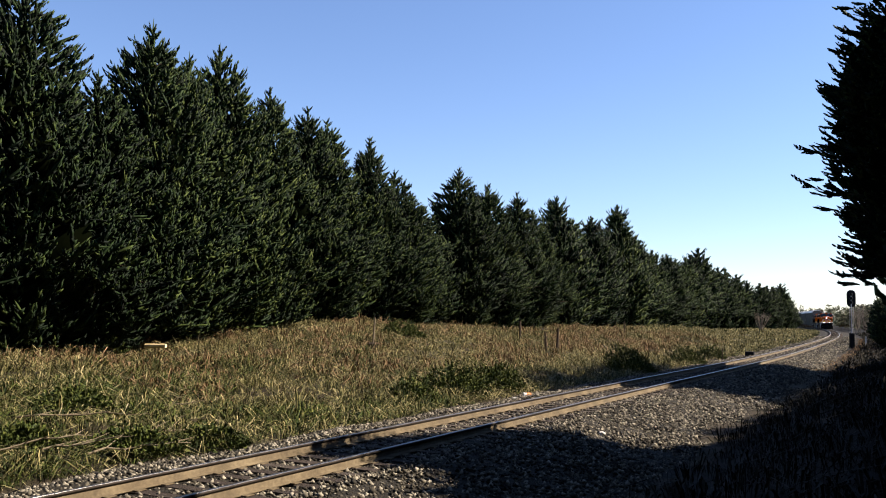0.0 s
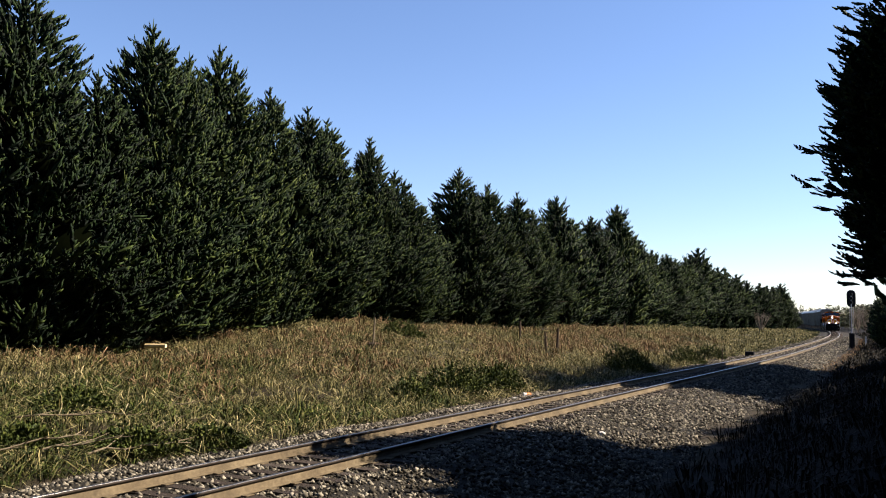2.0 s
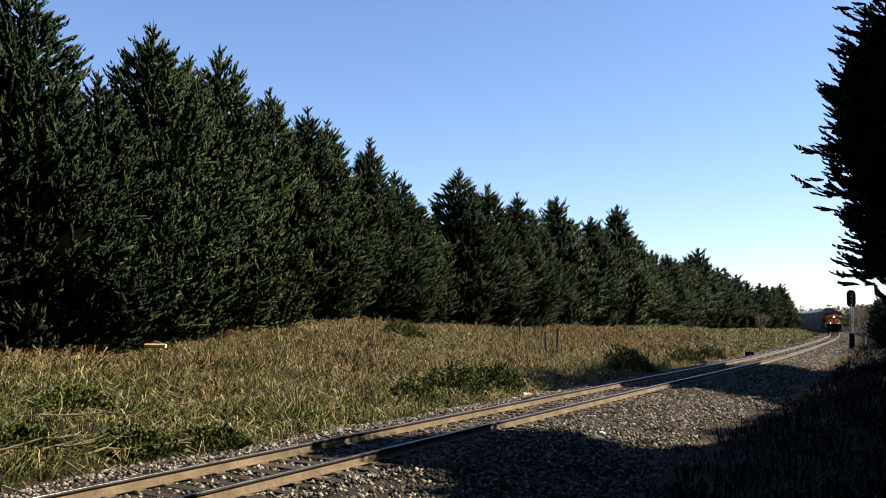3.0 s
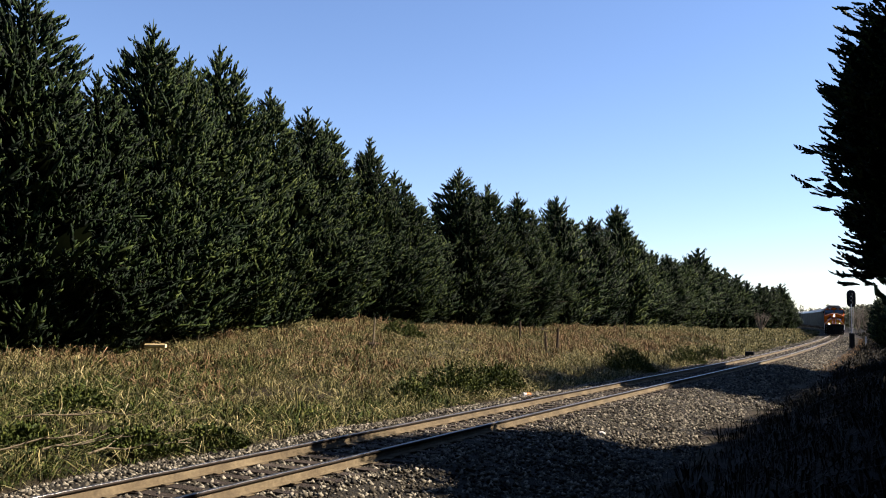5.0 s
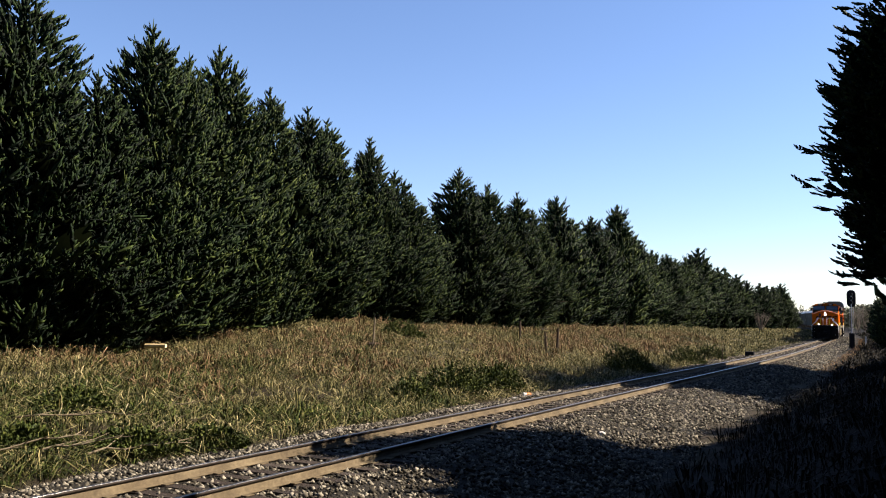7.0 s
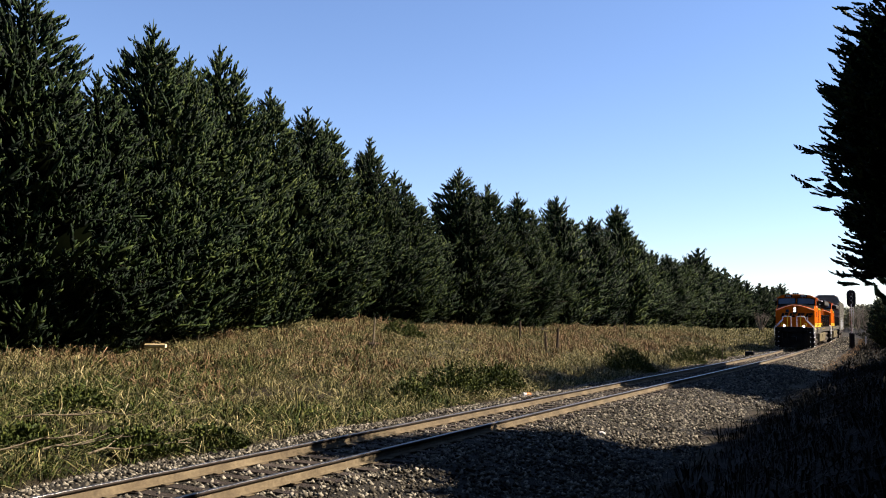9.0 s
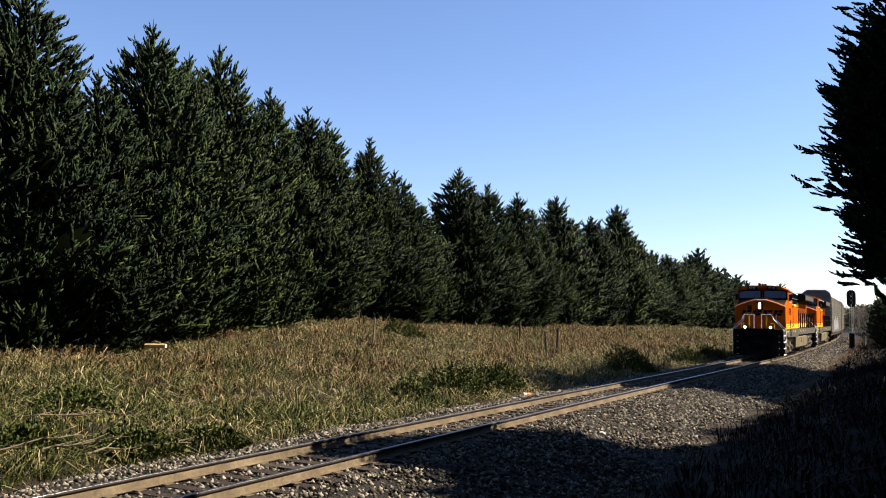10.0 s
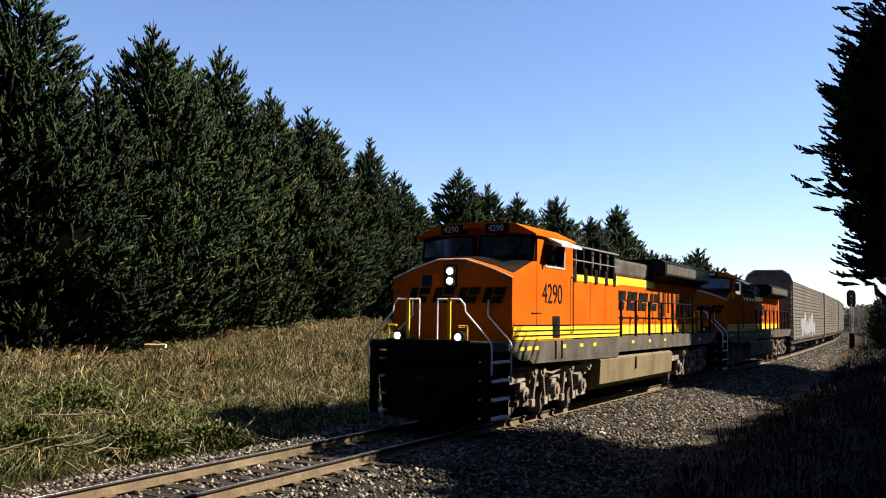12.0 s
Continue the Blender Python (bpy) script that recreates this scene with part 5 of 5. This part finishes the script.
cars = [autorack("weathered grey autorack car with slatted sides and pale roof")]
car_wheels = [list(WHEELS)]
for i in range(8):
    c = copy_thing(cars[0], Matrix.Identity(4))
    cars.append(c)
    car_wheels.append([(o, o.location.x, 0.457) for o in c.children if o.name.startswith("wheelset")])
# pale painted scrawl low on the first car
for k in range(6):
    x, h = -7.0 - k * 1.9, 1.35 + 0.4 * math.sin(k * 2.1)
    b, pts = B(), []
    for j in range(18):
        t = j / 18 * 6.283
        q = 1 + 0.16 * math.sin(3 * t + k * 1.7) + 0.10 * math.sin(5 * t + k)
        pts.append((x + 1.15 * q * math.cos(t), 1.25 + h / 2 + h / 2 * q * math.sin(t)))
    slab(b, pts, 1.496 + 0.003 * k, 1.501 + 0.003 * k)
    part("painted_patch", b, M_SPRAY, cars[0], "pale spray-painted patch")


# ---------------------------------------------------------------- ties and stones
def tie_mesh():
    b = B()
    box(b, -1.3, 1.3, -0.115, 0.115, -0.36, -0.176, 0.008)
    me = bpy.data.meshes.new("tie")
    b.to_mesh(me)
    b.free()
    me.materials.append(M_TIE)
    return me


TIE = tie_mesh()
b = B()
box(b, -0.17, 0.17, -0.09, 0.09, -0.1765, -0.160, 0.006)
PLATE = bpy.data.meshes.new("tie_plate")
b.to_mesh(PLATE)
b.free()
PLATE.materials.append(M_RUST)
rs = random.Random(9)
for i in range(290):
    s = -34 + i * 0.53
    x, y, t = spots(s, rs.uniform(-0.04, 0.04))
    ob = new("tie", TIE)
    ob.parent = track
    ob.matrix_basis = Matrix.Translation((float(x), float(y), rs.uniform(-0.012, 0.006))) @ Matrix.Rotation(-float(t) + rs.uniform(-0.02, 0.02), 4, "Z")
    for side in (-0.753, 0.753) if i < 145 else ():
        pl = new("tie_plate", PLATE)
        pl.parent = track
        px, py, _ = spots(s, side)
        pl.matrix_basis = Matrix.Translation((float(px), float(py), 0)) @ Matrix.Rotation(-float(t), 4, "Z")
# the farther ties in one piece
sf = np.arange(-34 + 290 * 0.53, 330, 0.53)
corner = np.array([(-1.3, -0.115), (1.3, -0.115), (1.3, 0.115), (-1.3, 0.115)])
fv = []
for z in (-0.3, -0.178):
    for cv, cs in corner:
        x, y, _ = spots(sf + cs, np.full(len(sf), cv))
        fv.append(np.stack([x, y, np.full(len(sf), z)], 1))
fv = np.stack(fv, 1).reshape(-1, 3)
q = np.arange(len(sf))[:, None, None] * 8 + np.array([(4, 5, 6, 7), (0, 1, 5, 4), (1, 2, 6, 5), (2, 3, 7, 6), (3, 0, 4, 7)])[None]
tagged(mesh_object("far_ties", fv, q.reshape(-1, 4), M_TIE, track), kind="stuff")


def stones(name, rng, n, s0, s1, v0, v1, size0, size1):
    s, v = rng.uniform(s0, s1, n), rng.uniform(v0, v1, n)
    # none on the running rails or heaped on the ties
    ok = np.abs(np.abs(v) - 0.753) > 0.10
    on_tie = np.abs(((s + 34) / 0.53 + 0.5) % 1 - 0.5) * 0.53 < 0.13
    ok &= ~(on_tie & (np.abs(v) < 1.3) & (rng.uniform(0, 1, n) < 0.8))
    s, v = s[ok], v[ok]
    n = len(s)
    x, y, _ = spots(s, narrowed(s, v))
    r = rng.uniform(size0, size1, n) * rng.uniform(0.7, 1.3, n)
    z = bed_height(v) + r * 0.3 + 0.03 * np.sin(s * 1.1 + narrowed(s, v) * 2) * (np.abs(v) > 1.7)
    o = np.array([(1, 0, 0), (-1, 0, 0), (0, 1, 0), (0, -1, 0), (0, 0, 1), (0, 0, -1)], float)
    p = o[None] * rng.uniform(0.55, 1.25, (n, 6, 1)) + rng.normal(0, 0.25, (n, 6, 3))
    a = rng.uniform(0, 6.28, n)
    ca, sa = np.cos(a)[:, None], np.sin(a)[:, None]
    p = np.stack([p[..., 0] * ca - p[..., 1] * sa, p[..., 0] * sa + p[..., 1] * ca, p[..., 2] * 0.8], -1)
    p = p * r[:, None, None] + np.stack([x, y, z], 1)[:, None]
    tri = np.array([(0, 2, 4), (2, 1, 4), (1, 3, 4), (3, 0, 4), (2, 0, 5), (1, 2, 5), (3, 1, 5), (0, 3, 5)])
    f = (np.arange(n)[:, None, None] * 6 + tri[None]).reshape(-1, 3)
    return tagged(mesh_object(name, p.reshape(-1, 3), f, M_STONE, bed), kind="stuff")


gst = np.random.default_rng(77)
stones("ballast_stones", gst, 16000, -22, 2, -3.2, 5.0, 0.024, 0.045)
stones("ballast_stones", gst, 34000, -30, 12, -3.3, 5.3, 0.026, 0.052)
stones("ballast_stones", gst, 14000, 12, 50, -3.2, 5.0, 0.035, 0.06)
stones("ballast_stones", gst, 6000, 50, 130, -3.0, 4.0, 0.05, 0.09)


# ---------------------------------------------------------------- movement
def way_along(t):
    """Place along the line of the leading locomotive's nose at t seconds."""
    d = 12.0 - t
    return -10.01 + 20.0065 * d + 0.5 * 0.04683 * d * d


def vehicle_pose(s_origin, near_truck, far_truck):
    """Pose of a vehicle whose origin (x = 0) is at s_origin; trucks lie that far behind it."""
    xa, ya, _ = spots(s_origin + near_truck, 0.0)
    xb, yb, _ = spots(s_origin + far_truck, 0.0)
    a, b = Vector((float(xa), float(ya), 0)), Vector((float(xb), float(yb), 0))
    f = (a - b).normalized()
    o = a + f * near_truck
    m = Matrix(((f.x, -f.y, 0, o.x), (f.y, f.x, 0, o.y), (0, 0, 1, 0), (0, 0, 0, 1)))
    return m


def motions():
    times = [i * 0.25 for i in range(49)]
    walk(lead, [(t, vehicle_pose(way_along(t), 3.0, 16.9)) for t in times])
    walk(second, [(t, vehicle_pose(way_along(t) + 22.3, 3.0, 16.9)) for t in times])
    for i, c in enumerate(cars):
        walk(c, [(t, vehicle_pose(way_along(t) - 1.4 + 44.6 + i * 28.6, 4.2, 24.4)) for t in times])
    # wheels roll: one row at each thirtieth of a second
    spin = [k / 30 for k in range(361)]
    for sets in (first_wheels, second_wheels, car_wheels[0], car_wheels[1]):
        for ob, x, r in sets:
            walk(ob, [(t, Matrix.Translation((x, 0, r)) @ Matrix.Rotation(-way_along(t) / r, 4, "Y")) for t in spin])


motions()
